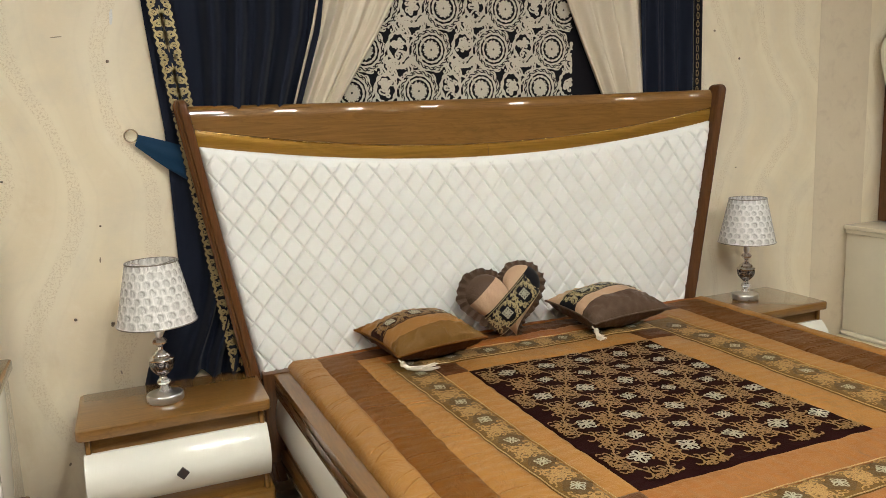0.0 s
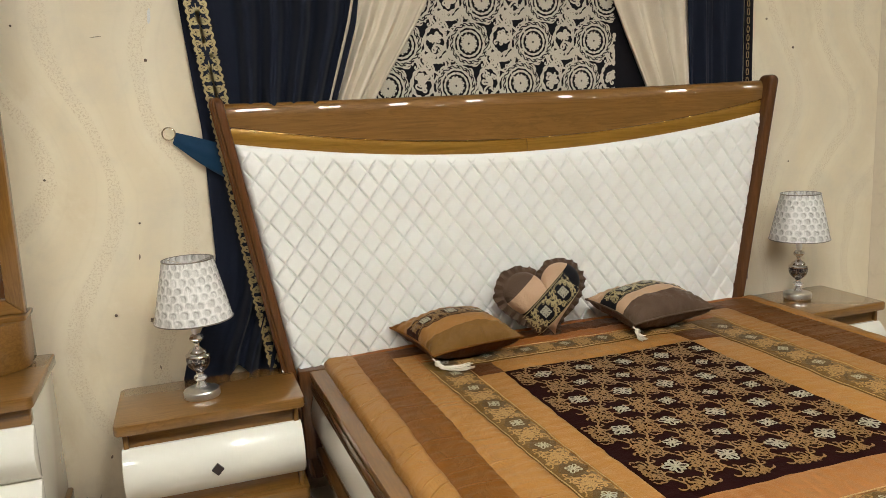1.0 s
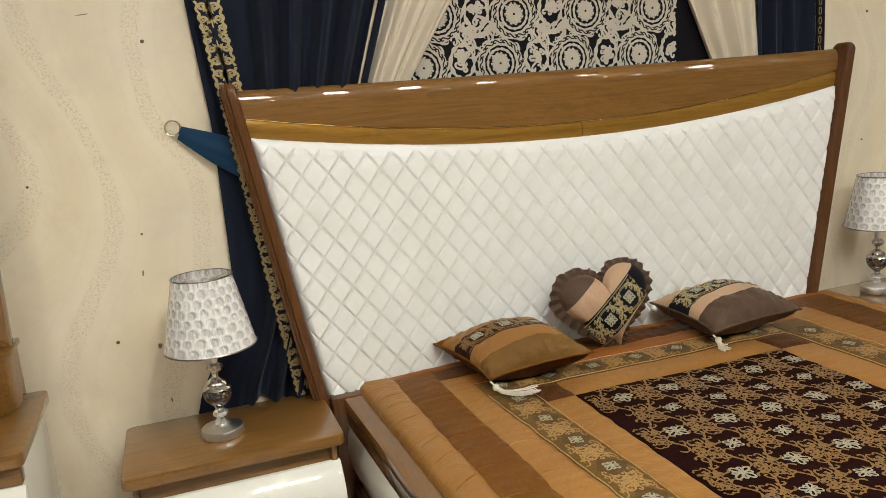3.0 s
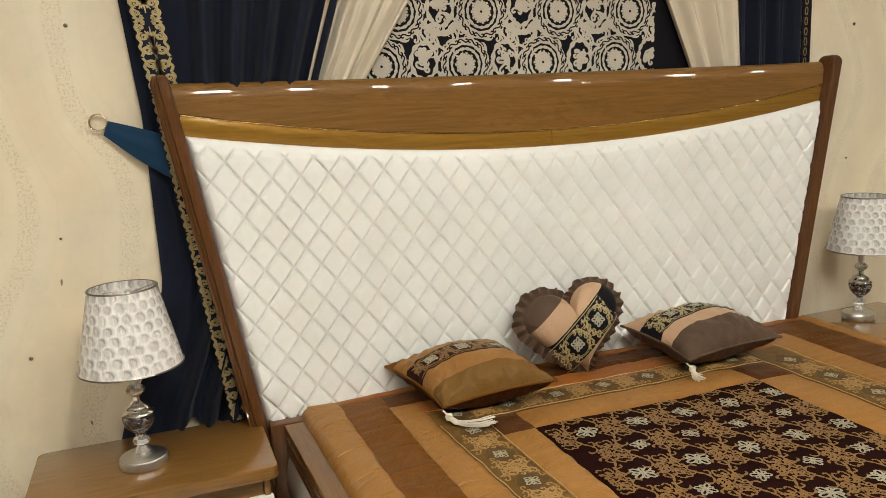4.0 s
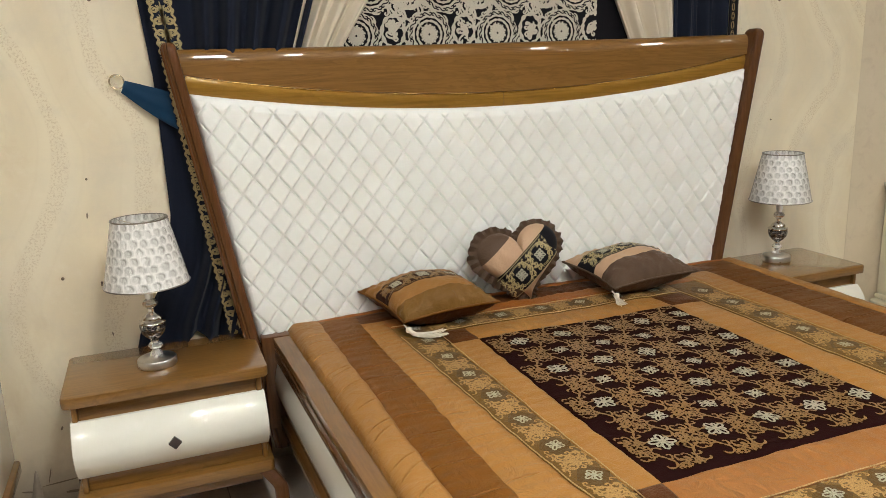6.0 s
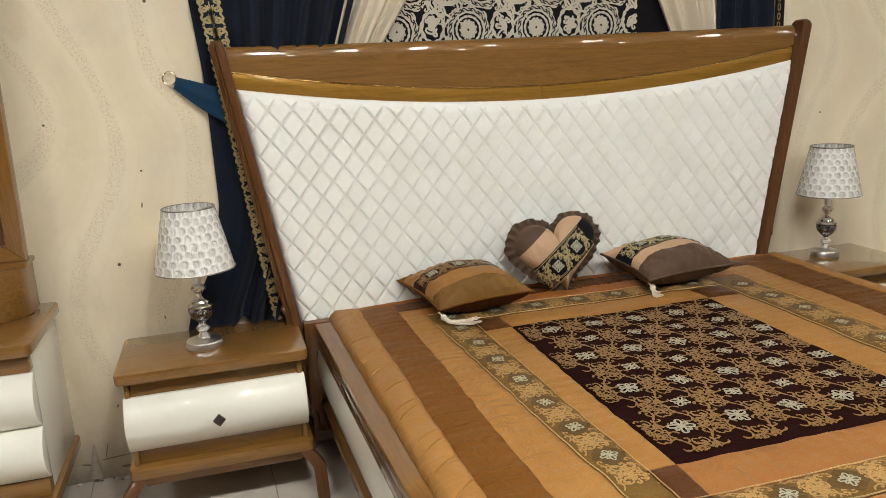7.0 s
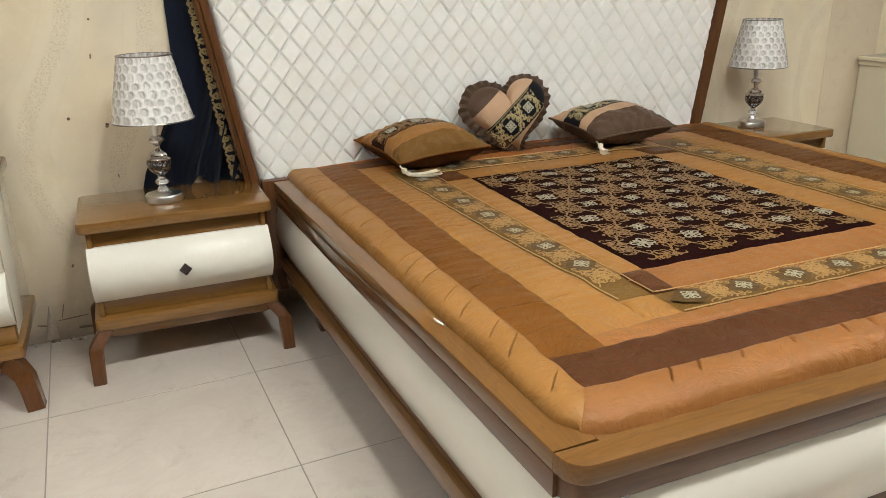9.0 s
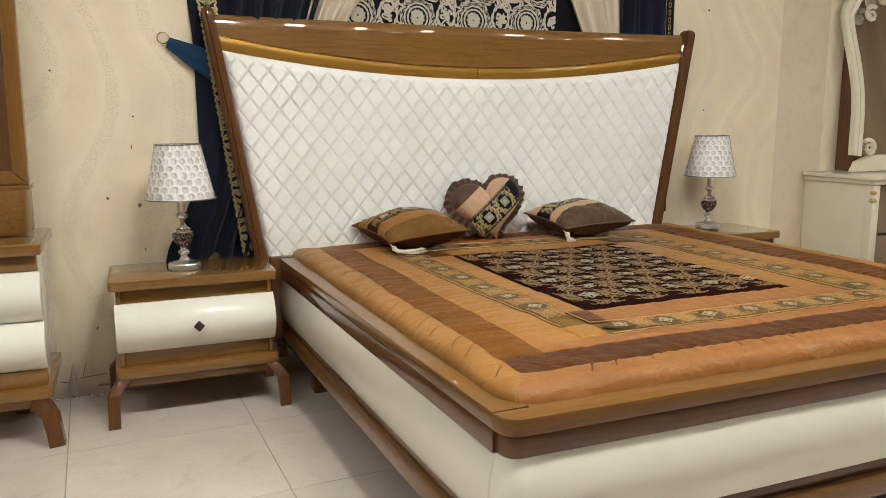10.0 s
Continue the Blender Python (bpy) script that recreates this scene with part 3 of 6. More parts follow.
def patch(name, c00, c10, c11, c01, material, nu, nv, puff=0.006, label="", pucker=(0, 0), creases=()):
    """A sewn patch between four plan corners (a runs 00 to 10, b runs 00 to 01), plump between its seams."""
    c = [Vector(p) for p in (c00, c10, c11, c01)]
    tall = (c[3] - c[0]).length > (c[1] - c[0]).length
    run = (c[3] - c[0]).length if tall else (c[1] - c[0]).length

    def f(a, b):
        p = (c[0] * (1 - a) + c[1] * a) * (1 - b) + (c[3] * (1 - a) + c[2] * a) * b
        h = puff * (min(1.0, 6 * a, 6 * (1 - a)) * min(1.0, 6 * b, 6 * (1 - b))) ** 0.5
        w = 0.0
        if pucker[0]:
            ea = math.exp(-min(a, 1 - a) * 7) * 0.8 + 0.15
            w += 0.0024 * ea * math.sin(b * pucker[0] * 25.0 + 4 * noise.noise(Vector((p.x * 5, p.y * 7, 1))))
        if pucker[1]:
            eb = math.exp(-min(b, 1 - b) * 7) * 0.8 + 0.15
            w += 0.0024 * eb * math.sin(a * pucker[1] * 25.0 + 4 * noise.noise(Vector((p.x * 7, p.y * 5, 2))))
        s, t = (a, b) if tall else (b, a)
        for at, s0, s1, slope, deep in creases:
            d = (t - at) * run - slope * (s - s0)
            if abs(d) < 0.05 and s0 - 0.1 < s < s1 + 0.1:
                fade = min(1.0, max(0.0, (s - s0 + 0.1) / 0.15)) * min(1.0, max(0.0, (s1 + 0.1 - s) / 0.25))
                h += fade * deep * (0.07 * math.exp(-((d - 0.009) / 0.008) ** 2) - 1.25 * math.exp(-(d / 0.0016) ** 2))
        p = Vector(warp(p.x, p.y))
        mx, my = left_edge(p.y) + 0.08, -1.883
        if p.x < mx and p.y < my:
            d = Vector((p.x - mx, p.y - my))
            far = max(abs(d.x), abs(d.y))
            d = d.normalized() * min(d.length, far) if d.length > 0 else d
            p = Vector((mx + d.x, my + d.y))
        return (p.x, p.y, quilt_z(p.x, p.y) + h + w * (h / puff if puff else 1))
    return part(name, slab(nu, nv, f, (0, 0, -0.012)), material, spread, label, smooth=60)


# plan lines of the seams: y of the head, then the foot
Y0, YA, YB1, YC, YD, YE = -0.088, -0.150, -0.245, -0.335, -0.437, -0.550
Z5, Z4, Z3, Z2, Z1, Z0 = -1.484, -1.612, -1.710, -1.762, -1.876, -1.968


def lx(k, y):
    head_x = {1: -0.745, 2: -0.622, 3: -0.556, 4: -0.428, 5: -0.320}[k]
    foot_x = {1: -0.726, 2: -0.608, 3: -0.466, 4: -0.386, 5: -0.326}[k]
    t = (y + 0.1) / -1.8
    return head_x + (foot_x - head_x) * t


def rx(k, y):
    head_x = {1: 0.405, 2: 0.535, 3: 0.675, 4: 0.806, 5: 0.974}[k]
    foot_x = {1: 0.408, 2: 0.530, 3: 0.665, 4: 0.762, 5: 0.945}[k]
    t = (y + 0.1) / -1.8
    return head_x + (foot_x - head_x) * t


dice = random.Random(11)


def tucks(n, s0, s1, deep=0.017, lo=0.08, hi=0.97):
    """Random little pleats drawn in across a strip."""
    out = []
    for i in range(n):
        a = s0 + dice.uniform(-0.05, 0.15)
        out.append((lo + (hi - lo) * (i + dice.uniform(0.15, 0.85)) / n, max(0.0, a), min(1.0, s1 + dice.uniform(-0.35, 0.05)), dice.uniform(-0.02, 0.006), deep * dice.uniform(0.6, 1.15)))
    return out


def upright(name, fa, fb, ya, yb, m, puck, label="", nu=10, pleats=(), mitre=None):
    yc = mitre or yb
    patch(name, (fa(ya), ya), (fb(ya), ya), (fb(yc), yc), (fa(yb), yb), m, nu, 1700 if pleats else 420, 0.006, label, (puck, 0), pleats)


def level(name, xa0, xb0, ya, xa1, xb1, yb, m, puck, label="", nv=8):
    patch(name, (xa0, ya), (xb0, ya), (xb1, yb), (xa1, yb), m, 480, nv, 0.006, label, (0, puck))


patch("side_roll", (left_edge(Y0), Y0), (lx(1, Y0), Y0), (lx(1, Z1), Z1), (left_edge(Z0) + 0.004, Z0), gold_silk, 14, 1700, 0.006, "plump golden silk edge", (0, 0), tucks(17, 0.25, 1.0, 0.013))
upright("brown_stripe", lambda y: lx(1, y), lambda y: lx(2, y), YA, Z2, brown_silk, 9, "brown silk stripe", 12, tucks(14, 0.0, 1.0, 0.020))
upright("gold_stripe", lambda y: lx(2, y), lambda y: lx(3, y), YB1, Z3, gold_silk, 9, "", 10, tucks(9, 0.0, 0.6, 0.006))
upright("embroidered_border", lambda y: lx(3, y), lambda y: lx(4, y), YD, Z4, olive_silk, 0, "olive band with pale flowers and gold scrolls")
upright("gold_stripe", lambda y: lx(4, y), lambda y: lx(5, y), YE, Z5, gold_silk, 5)
upright("gold_stripe", lambda y: rx(1, y), lambda y: rx(2, y), YE, Z5, gold_silk, 5)
upright("embroidered_border", lambda y: rx(2, y), lambda y: rx(3, y), YC, Z4, olive_silk, 0, "olive band with pale flowers and gold scrolls")
upright("gold_stripe", lambda y: rx(3, y), lambda y: rx(4, y), YB1, Z3, gold_silk, 9)
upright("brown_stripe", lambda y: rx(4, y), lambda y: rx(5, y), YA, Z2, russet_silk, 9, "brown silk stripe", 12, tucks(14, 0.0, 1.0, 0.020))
patch("side_roll", (rx(5, Y0), Y0), (right_edge(Y0), Y0), (right_edge(Z0), Z0), (rx(5, Z1), Z1), gold_silk, 14, 1700, 0.006, "plump golden silk edge", (0, 0), tucks(17, 0.25, 1.0, 0.013))
level("head_roll", lx(1, Y0), rx(5, Y0), Y0, lx(1, YA), rx(5, YA), YA, orange_silk, 8)
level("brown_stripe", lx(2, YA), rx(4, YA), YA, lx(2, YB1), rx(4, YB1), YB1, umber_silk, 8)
level("orange_stripe", lx(3, YB1), rx(3, YB1), YB1, lx(3, YC), rx(3, YC), YC, orange_silk, 7)
level("embroidered_border", lx(3, YC), rx(2, YC), YC, lx(3, YD), rx(2, YD), YD, olive_silk, 0, "olive band with pale flowers and gold scrolls")
level("gold_stripe", lx(5, YD), rx(1, YD), YD, lx(5, YE), rx(1, YE), YE, gold_silk, 5)
for fa, fb, ya, yb in ((lambda y: lx(4, y), lambda y: lx(5, y), YD, YE), (lambda y: rx(1, y), lambda y: rx(2, y), YD, YE), (lambda y: lx(4, y), lambda y: lx(5, y), Z5, Z4)):
    patch("corner_square", (fa(ya), ya), (fb(ya), ya), (fb(yb), yb), (fa(yb), yb), umber_silk, 12, 12)
level("orange_stripe", lx(5, Z5), rx(2, Z5), Z5, lx(5, Z4), rx(2, Z4), Z4, amber_silk, 5)
level("embroidered_border", lx(4, Z4), rx(3, Z4), Z4, lx(4, Z3), rx(3, Z3), Z3, olive_silk, 0, "olive band with pale flowers and gold scrolls")
level("orange_stripe", lx(2, Z3), rx(4, Z3), Z3, lx(2, Z2), rx(4, Z2), Z2, amber_silk, 7)
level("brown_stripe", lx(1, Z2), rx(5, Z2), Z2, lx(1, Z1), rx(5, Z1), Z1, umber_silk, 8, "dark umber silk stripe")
patch("foot_roll", (lx(1, Z1), Z1), (rx(5, Z1), Z1), (right_edge(Z0), Z0), (left_edge(Z0) + 0.004, Z0), amber_silk, 1500, 14, 0.006, "plump orange silk edge with small tucks", (0, 11), tucks(19, 0.0, 0.45, 0.013))
patch("corner_square", (lx(3, Z4), Z4), (lx(4, Z4), Z4), (lx(4, Z3), Z3), (lx(3, Z3), Z3), gold_silk, 12, 12)
patch("centre_panel", (lx(5, YE), YE), (rx(1, YE), YE), (rx(1, Z5), Z5), (lx(5, Z5), Z5), plum_velvet, 60, 80, 0.006, "dark plum velvet centre embroidered with flowers and scrolls")

# ---- bedside tables ----


def bedside_table(x0, x1, y0):
    """x0 to x1 is the top; y0 the front edge of the top."""
    cx = (x0 + x1) / 2
    t = thing("bedside_table", (cx, -0.2, 0), "oak veneer bedside table with one swelling white drawer on splayed legs", "bedside table", "bedside tables")
    part("tabletop", prism(rounded(x0, x1, y0, -0.03, 0.022), "z", 0.466, 0.500, 0.006), wood_x, t, "glossy oak top with rounded corners")
    bx0, bx1, by = x0 + 0.022, x1 - 0.022, y0 + 0.025
    part("body", box(bx0 + 0.0165, bx1 - 0.0165, by + 0.012, -0.05, 0.198, 0.465, 0.002), wood_x, t)
    part("side", box(bx0, bx0 + 0.016, by, -0.05, 0.197, 0.4655), wood_z, t)
    part("side", box(bx1 - 0.016, bx1, by, -0.05, 0.197, 0.4655), wood_z, t)
    sec = []
    n = 16
    for i in range(n + 1):
        a = i / n
        sec.append((by - 0.004 - 0.052 * math.sin(math.pi * a) ** 0.85, 0.249 + 0.169 * a))
    sec += [(by + 0.008, 0.418), (by + 0.008, 0.249)]
    drawer = part("drawer", prism(sec, "x", bx0 - 0.006, bx1 + 0.006, 0.003), white_gloss, t, "swelling gloss white drawer front", smooth=30)
    k = box(-0.014, 0.014, -0.006, 0.006, -0.014, 0.014, 0.002)
    move(k, Matrix.Translation((cx, by - 0.070, 0.3345)) @ Matrix.Rotation(radians(45), 4, "Y"))
    stem = tube([(cx, by - 0.05, 0.3345), (cx, by - 0.068, 0.3345)], 0.006, 10)
    part("knob", join(k, stem), black_stone, drawer, "faceted black square knob set on its corner")
    part("plinth", prism(rounded(x0 + 0.006, x1 - 0.006, y0 + 0.003, -0.035, 0.015), "z", 0.160, 0.1965, 0.004), wood_x, t)
    part("apron", box(x0 + 0.045, x1 - 0.045, y0 + 0.030, -0.06, 0.124, 0.1595, 0.003), wood_x, t)
    for sx in (-1, 1):
        for sy in (-1, 1):
            ex, ey = (x0 if sx < 0 else x1), (y0 if sy < 0 else -0.045)
            pts = [(ex - sx * 0.050, ey - sy * 0.045, 0.1595), (ex - sx * 0.034, ey - sy * 0.028, 0.1590), (ex + sx * 0.000, ey + sy * 0.002, 0.120), (ex + sx * 0.004, ey + sy * 0.008, 0.110), (ex + sx * 0.009, ey + sy * 0.012, 0.0)]
            if sy > 0:
                pts = [(px, min(py, -0.04), pz) for px, py, pz in pts]
            bm = bmesh.new()
            rings = []
            for q, w in zip(pts, (0.022, 0.024, 0.0225, 0.0215, 0.020)):
                rings.append([bm.verts.new((q[0] + cx_ * w, q[1] + cy_ * w * 0.8, q[2])) for cx_, cy_ in rounded(-1, 1, -1, 1, 0.35, 2)])
            m = len(rings[0])
            for p, q in zip(rings, rings[1:]):
                for i in range(m):
                    bm.faces.new((p[i], p[(i + 1) % m], q[(i + 1) % m], q[i]))
            bm.faces.new(rings[0])
            bm.faces.new(rings[-1])
            bmesh.ops.recalc_face_normals(bm, faces=bm.faces[:])
            part("leg", bm, dark_z, t)
    return t


table = bedside_table(-1.537, -0.956, -0.392)
table.scale.z = 1.036
other = copy_thing(table, pose(1.220, -0.193, 0))

# ---- table lamps ----
shade_mat, nt, b = start("shade_paper")
x_, y_, z_ = axes(nt, coords(nt))
ang = calc(nt, "MULTIPLY_ADD", calc(nt, "ARCTAN2", y_, x_), 3.183, calc(nt, "MULTIPLY", noise_of(nt, coords(nt), 34.0, 3, 0.6), 0.5))
row = calc(nt, "MULTIPLY", calc(nt, "MULTIPLY_ADD", noise_of(nt, coords(nt), 30.0, 3, 0.6), 0.016, z_), 40.0)
odd = calc(nt, "MULTIPLY", calc(nt, "FLOOR", row), 0.5)
du = calc(nt, "MULTIPLY", calc(nt, "SUBTRACT", calc(nt, "FRACT", calc(nt, "ADD", ang, odd)), 0.5), 0.032)
dv = calc(nt, "MULTIPLY", calc(nt, "SUBTRACT", calc(nt, "FRACT", row), 0.5), 0.025)


def gap(p, q):
    return calc(nt, "SQRT", calc(nt, "ADD", calc(nt, "MULTIPLY", p, p), calc(nt, "MULTIPLY", q, q)))


disc = ramp(nt, gap(du, dv), [(0.0112, 1.0), (0.0120, 0.0)])
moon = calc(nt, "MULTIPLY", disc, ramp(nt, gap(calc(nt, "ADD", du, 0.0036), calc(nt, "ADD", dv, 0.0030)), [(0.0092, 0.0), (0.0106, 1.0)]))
mesh_u = calc(nt, "SINE", calc(nt, "MULTIPLY", du, 2100.0))
mesh_v = calc(nt, "SINE", calc(nt, "MULTIPLY", dv, 2100.0))
dots_ = ramp(nt, calc(nt, "MULTIPLY", mesh_u, mesh_v), [(0.1, 0.0), (0.5, 1.0)])
tone = blend(nt, dots_, (0.38, 0.37, 0.34), (0.66, 0.64, 0.60))
tint = noise_of(nt, coords(nt), 26.0, 3, 0.6)
tone = blend(nt, ramp(nt, tint, [(0.35, 0.0), (0.65, 0.8)]), tone, (0.66, 0.64, 0.60))
# dark and bright flecks in the colour stand for glare on the crumpled film
film_glint = noise_of(nt, coords(nt, (60, 60, 26)), 1.0, 4, 0.7, 1.0)
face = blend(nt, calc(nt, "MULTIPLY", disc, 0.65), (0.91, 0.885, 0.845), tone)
face = blend(nt, ramp(nt, film_glint, [(0.38, 0.35), (0.45, 0.0)]), face, (0.46, 0.44, 0.41))
face = blend(nt, ramp(nt, film_glint, [(0.53, 0.0), (0.62, 0.8)]), face, (0.92, 0.90, 0.87))
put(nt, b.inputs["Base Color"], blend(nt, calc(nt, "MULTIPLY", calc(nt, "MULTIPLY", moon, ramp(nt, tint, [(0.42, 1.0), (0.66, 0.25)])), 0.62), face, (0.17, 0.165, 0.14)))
b.inputs["Roughness"].default_value = 0.26
b.inputs["Metallic"].default_value = 0.05
b.inputs["Coat Weight"].default_value = 1.0
b.inputs["Coat Roughness"].default_value = 0.05
film = nt.nodes.new("ShaderNodeTexVoronoi")
film.inputs["Scale"].default_value = 1.0
nt.links.new(coords(nt, (75, 75, 34)), film.inputs["Vector"])
crinkle = noise_of(nt, coords(nt, (14, 14, 3.2)), 4.0, 4, 0.55, 1.4)
relief(nt, b, calc(nt, "ADD", crinkle, calc(nt, "MULTIPLY", film.outputs["Distance"], 0.22)), 0.7, 0.009)

mosaic, nt, b = start("mosaic_ball")
cell = nt.nodes.new("ShaderNodeTexVoronoi")
cell.inputs["Scale"].default_value = 95.0
nt.links.new(coords(nt), cell.inputs["Vector"])
pick = ramp(nt, noise_of(nt, coords(nt), 190.0, 2, 0.5, 1.5), [(0.55, 0.0), (0.59, 1.0)])
put(nt, b.inputs["Base Color"], blend(nt, pick, (0.015, 0.013, 0.016), (0.75, 0.73, 0.70)))
put(nt, b.inputs["Metallic"], pick)
b.inputs["Roughness"].default_value = 0.15
relief(nt, b, cell.outputs["Distance"], 0.5, 0.002)

crystal, nt, b = start("crystal")
b.inputs["Base Color"].default_value = (0.90, 0.89, 0.87, 1)
b.inputs["Metallic"].default_value = 0.75
b.inputs["Roughness"].default_value = 0.03


def facet(r, z0, z1, cx, cy, n=10):
    bm = lathe([(r * 0.35, z0), (r * 0.9, z0 + (z1 - z0) * 0.3), (r, (z0 + z1) / 2), (r * 0.8, z0 + (z1 - z0) * 0.75), (r * 0.35, z1)], cx, cy, n)
    return bm


ring_metal = metal("ring_metal", (0.24, 0.21, 0.17), 0.3)


def table_lamp(cx, cy, z):
    t = thing("table_lamp", (cx, cy, z), "silver table lamp with mosaic ball stem and film-wrapped shade", "lamp", "table lamps")
    base = [(0.0, z), (0.056, z), (0.0585, z + 0.003), (0.0585, z + 0.021), (0.056, z + 0.025), (0.030, z + 0.027), (0.022, z + 0.032), (0.016, z + 0.040), (0.0, z + 0.042)]
    part("base", lathe(base, cx, cy, 40), silver, t, "round polished silver base")
    part("stem", lathe([(0.007, z + 0.03), (0.007, z + 0.26)], cx, cy, 12), chrome, t)
    part("lower_crystal", join(lathe([(0.023, z + 0.030), (0.014, z + 0.046), (0.008, z + 0.055)], cx, cy, 10), facet(0.022, z + 0.050, z + 0.078, cx, cy, 9)), crystal, t, "cut crystal collar", smooth=0)
    ring = [(0.009, z + 0.076), (0.012, z + 0.079), (0.012, z + 0.082), (0.009, z + 0.084)]
    part("collar", lathe(ring, cx, cy, 24), chrome, t)
    ball = [(0.008, z + 0.082), (0.013, z + 0.086), (0.024, z + 0.095), (0.034, z + 0.107), (0.0385, z + 0.120), (0.0395, z + 0.130), (0.0380, z + 0.140)]
    part("ball", lathe(ball, cx, cy, 36), mosaic, t, "black and silver mosaic ball")
    cap = [(0.0385, z + 0.138), (0.0405, z + 0.141), (0.0385, z + 0.145), (0.030, z + 0.150), (0.030, z + 0.153), (0.026, z + 0.160), (0.016, z + 0.167), (0.009, z + 0.173), (0.009, z + 0.182), (0.013, z + 0.186)]
    part("cap", lathe(cap, cx, cy, 36), chrome, t, "polished silver shoulder")
    part("upper_crystal", facet(0.024, z + 0.184, z + 0.216, cx, cy, 9), crystal, t, "cut crystal collar", smooth=0)
    part("holder", lathe([(0.010, z + 0.214), (0.013, z + 0.226), (0.013, z + 0.262), (0.016, z + 0.262), (0.016, z + 0.300), (0.0, z + 0.300)], cx, cy, 16), silver, t)
    z0, z1, r0, r1 = z + 0.265, z + 0.462, 0.124, 0.081

    def f(a, b):
        r = r0 + (r1 - r0) * b
        g = 2 * math.pi * a
        return (cx + r * math.cos(g), cy + r * math.sin(g), z0 + (z1 - z0) * b)
    sh = grid(64, 8, f, True)

    def g_in(a, b):
        r = r0 + (r1 - r0) * b - 0.0025
        g = 2 * math.pi * a
        return (cx + r * math.cos(g), cy + r * math.sin(g), z0 + (z1 - z0) * b)
    inner = grid(64, 8, g_in, True)
    bmesh.ops.reverse_faces(inner, faces=inner.faces[:])
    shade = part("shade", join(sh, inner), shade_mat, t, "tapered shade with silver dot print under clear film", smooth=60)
    for r, zz in ((r0, z0), (r1, z1)):
        path = [(cx + r * math.cos(2 * math.pi * i / 48), cy + r * math.sin(2 * math.pi * i / 48), zz) for i in range(49)]
        part("shade_ring", tube(path, 0.0023, 6), ring_metal, shade)
    spokes = [tube([(cx, cy, z1 - 0.02), (cx + r1 * math.cos(a), cy + r1 * math.sin(a), z1 - 0.004)], 0.0015, 5) for a in (0.4, 2.5, 4.6)]
    part("spider", join(*spokes), chrome, shade)
    return t


lamp = table_lamp(-1.270, -0.225, 0.5182)
copy_thing(lamp, pose(1.250, -0.155, 0.5182, 0, 0, 40))

# ---- oak dressing table beside the bed (only its end shows) ----
dresser = thing("dressing_table", (-2.35, -0.25, 0), "oak dressing table with white swelling drawers and a tall mirror", "dressing table")
DX1, DX0 = -1.722, -2.98
part("top", prism(rounded(DX0, DX1, -0.47, -0.02, 0.02), "z", 0.640, 0.676, 0.006), wood_x, dresser)
part("body", box(DX0 + 0.03, DX1 - 0.018, -0.435, -0.03, 0.2, 0.6395, 0.003), white_gloss, dresser, "white side panel")
part("upper_frame", box(DX0 + 0.028, DX1 - 0.016, -0.440, -0.40, 0.585, 0.6393, 0.003), wood_x, dresser)
part("lower_frame", box(DX0 + 0.028, DX1 - 0.016, -0.440, -0.40, 0.198, 0.255, 0.003), wood_x, dresser)
for z0, z1 in ((0.42, 0.583), (0.257, 0.418)):
    for xa, xb in ((DX0 + 0.03, (DX0 + DX1) / 2 - 0.002), ((DX0 + DX1) / 2 + 0.002, DX1 - 0.010)):
        sec = [(-0.437 - 0.05 * math.sin(math.pi * i / 16) ** 0.85, z0 + (z1 - z0) * i / 16) for i in range(17)] + [(-0.425, z1), (-0.425, z0)]
        dr = part("drawer", prism(sec, "x", xa, xb, 0.003), white_gloss, dresser, smooth=30)
        k = move(box(-0.014, 0.014, -0.006, 0.006, -0.014, 0.014, 0.002), Matrix.Translation(((xa + xb) / 2, -0.497, (z0 + z1) / 2)) @ Matrix.Rotation(radians(45), 4, "Y"))
        part("knob", k, black_stone, dr)
part("plinth", prism(rounded(DX0 + 0.006, DX1 - 0.002, -0.468, -0.03, 0.015), "z", 0.160, 0.1975, 0.004), wood_x, dresser)
part("apron", box(DX0 + 0.05, DX1 - 0.05, -0.44, -0.06, 0.124, 0.1595, 0.003), wood_x, dresser)
for lx_, sx in ((DX1, 1), (DX0, -1)):
    for ly_, sy in ((-0.468, -1), (-0.10, 1)):
        if sy > 0:
            lx_ = lx_ - sx * 0.14
        pts = [(lx_ - sx * 0.055, ly_ - sy * 0.035, 0.137), (lx_ - sx * 0.034, ly_ - sy * 0.018, 0.130), (lx_ - sx * 0.012, ly_ + sy * 0.002, 0.100), (lx_ - sx * 0.004, ly_ + sy * 0.008, 0.05), (lx_ + sx * 0.002, ly_ + sy * 0.012, 0.0)]
        part("leg", sweep([(0.024, 0.024), (-0.024, 0.024), (-0.024, -0.024), (0.024, -0.024)], pts, up=(0, 1, 0)), dark_z, dresser)
mirror_glass, nt, b = start("mirror_glass")
b.inputs["Base Color"].default_value = (0.86, 0.87, 0.87, 1)
b.inputs["Metallic"].default_value = 1.0
b.inputs["Roughness"].default_value = 0.015
drum_pts = [(-2.35 + 0.575 * math.cos(radians(a)), -0.13 - 0.20 * abs(math.sin(radians(a)))) for a in range(0, -181, -6)]
drum_pts = drum_pts + [(-2.925, -0.04), (-1.775, -0.04)]
part("mirror_pedestal", prism(drum_pts, "z", 0.677, 0.83, 0.003), wood_x, dresser, "bowed oak pedestal", smooth=40)

# mirror of the oak dressing table
def frame_bar(pts, w, y0, y1, name, m, parent, label=""):
    return part(name, prism(pts, "y", y0, y1, 0.005), m, parent, label)


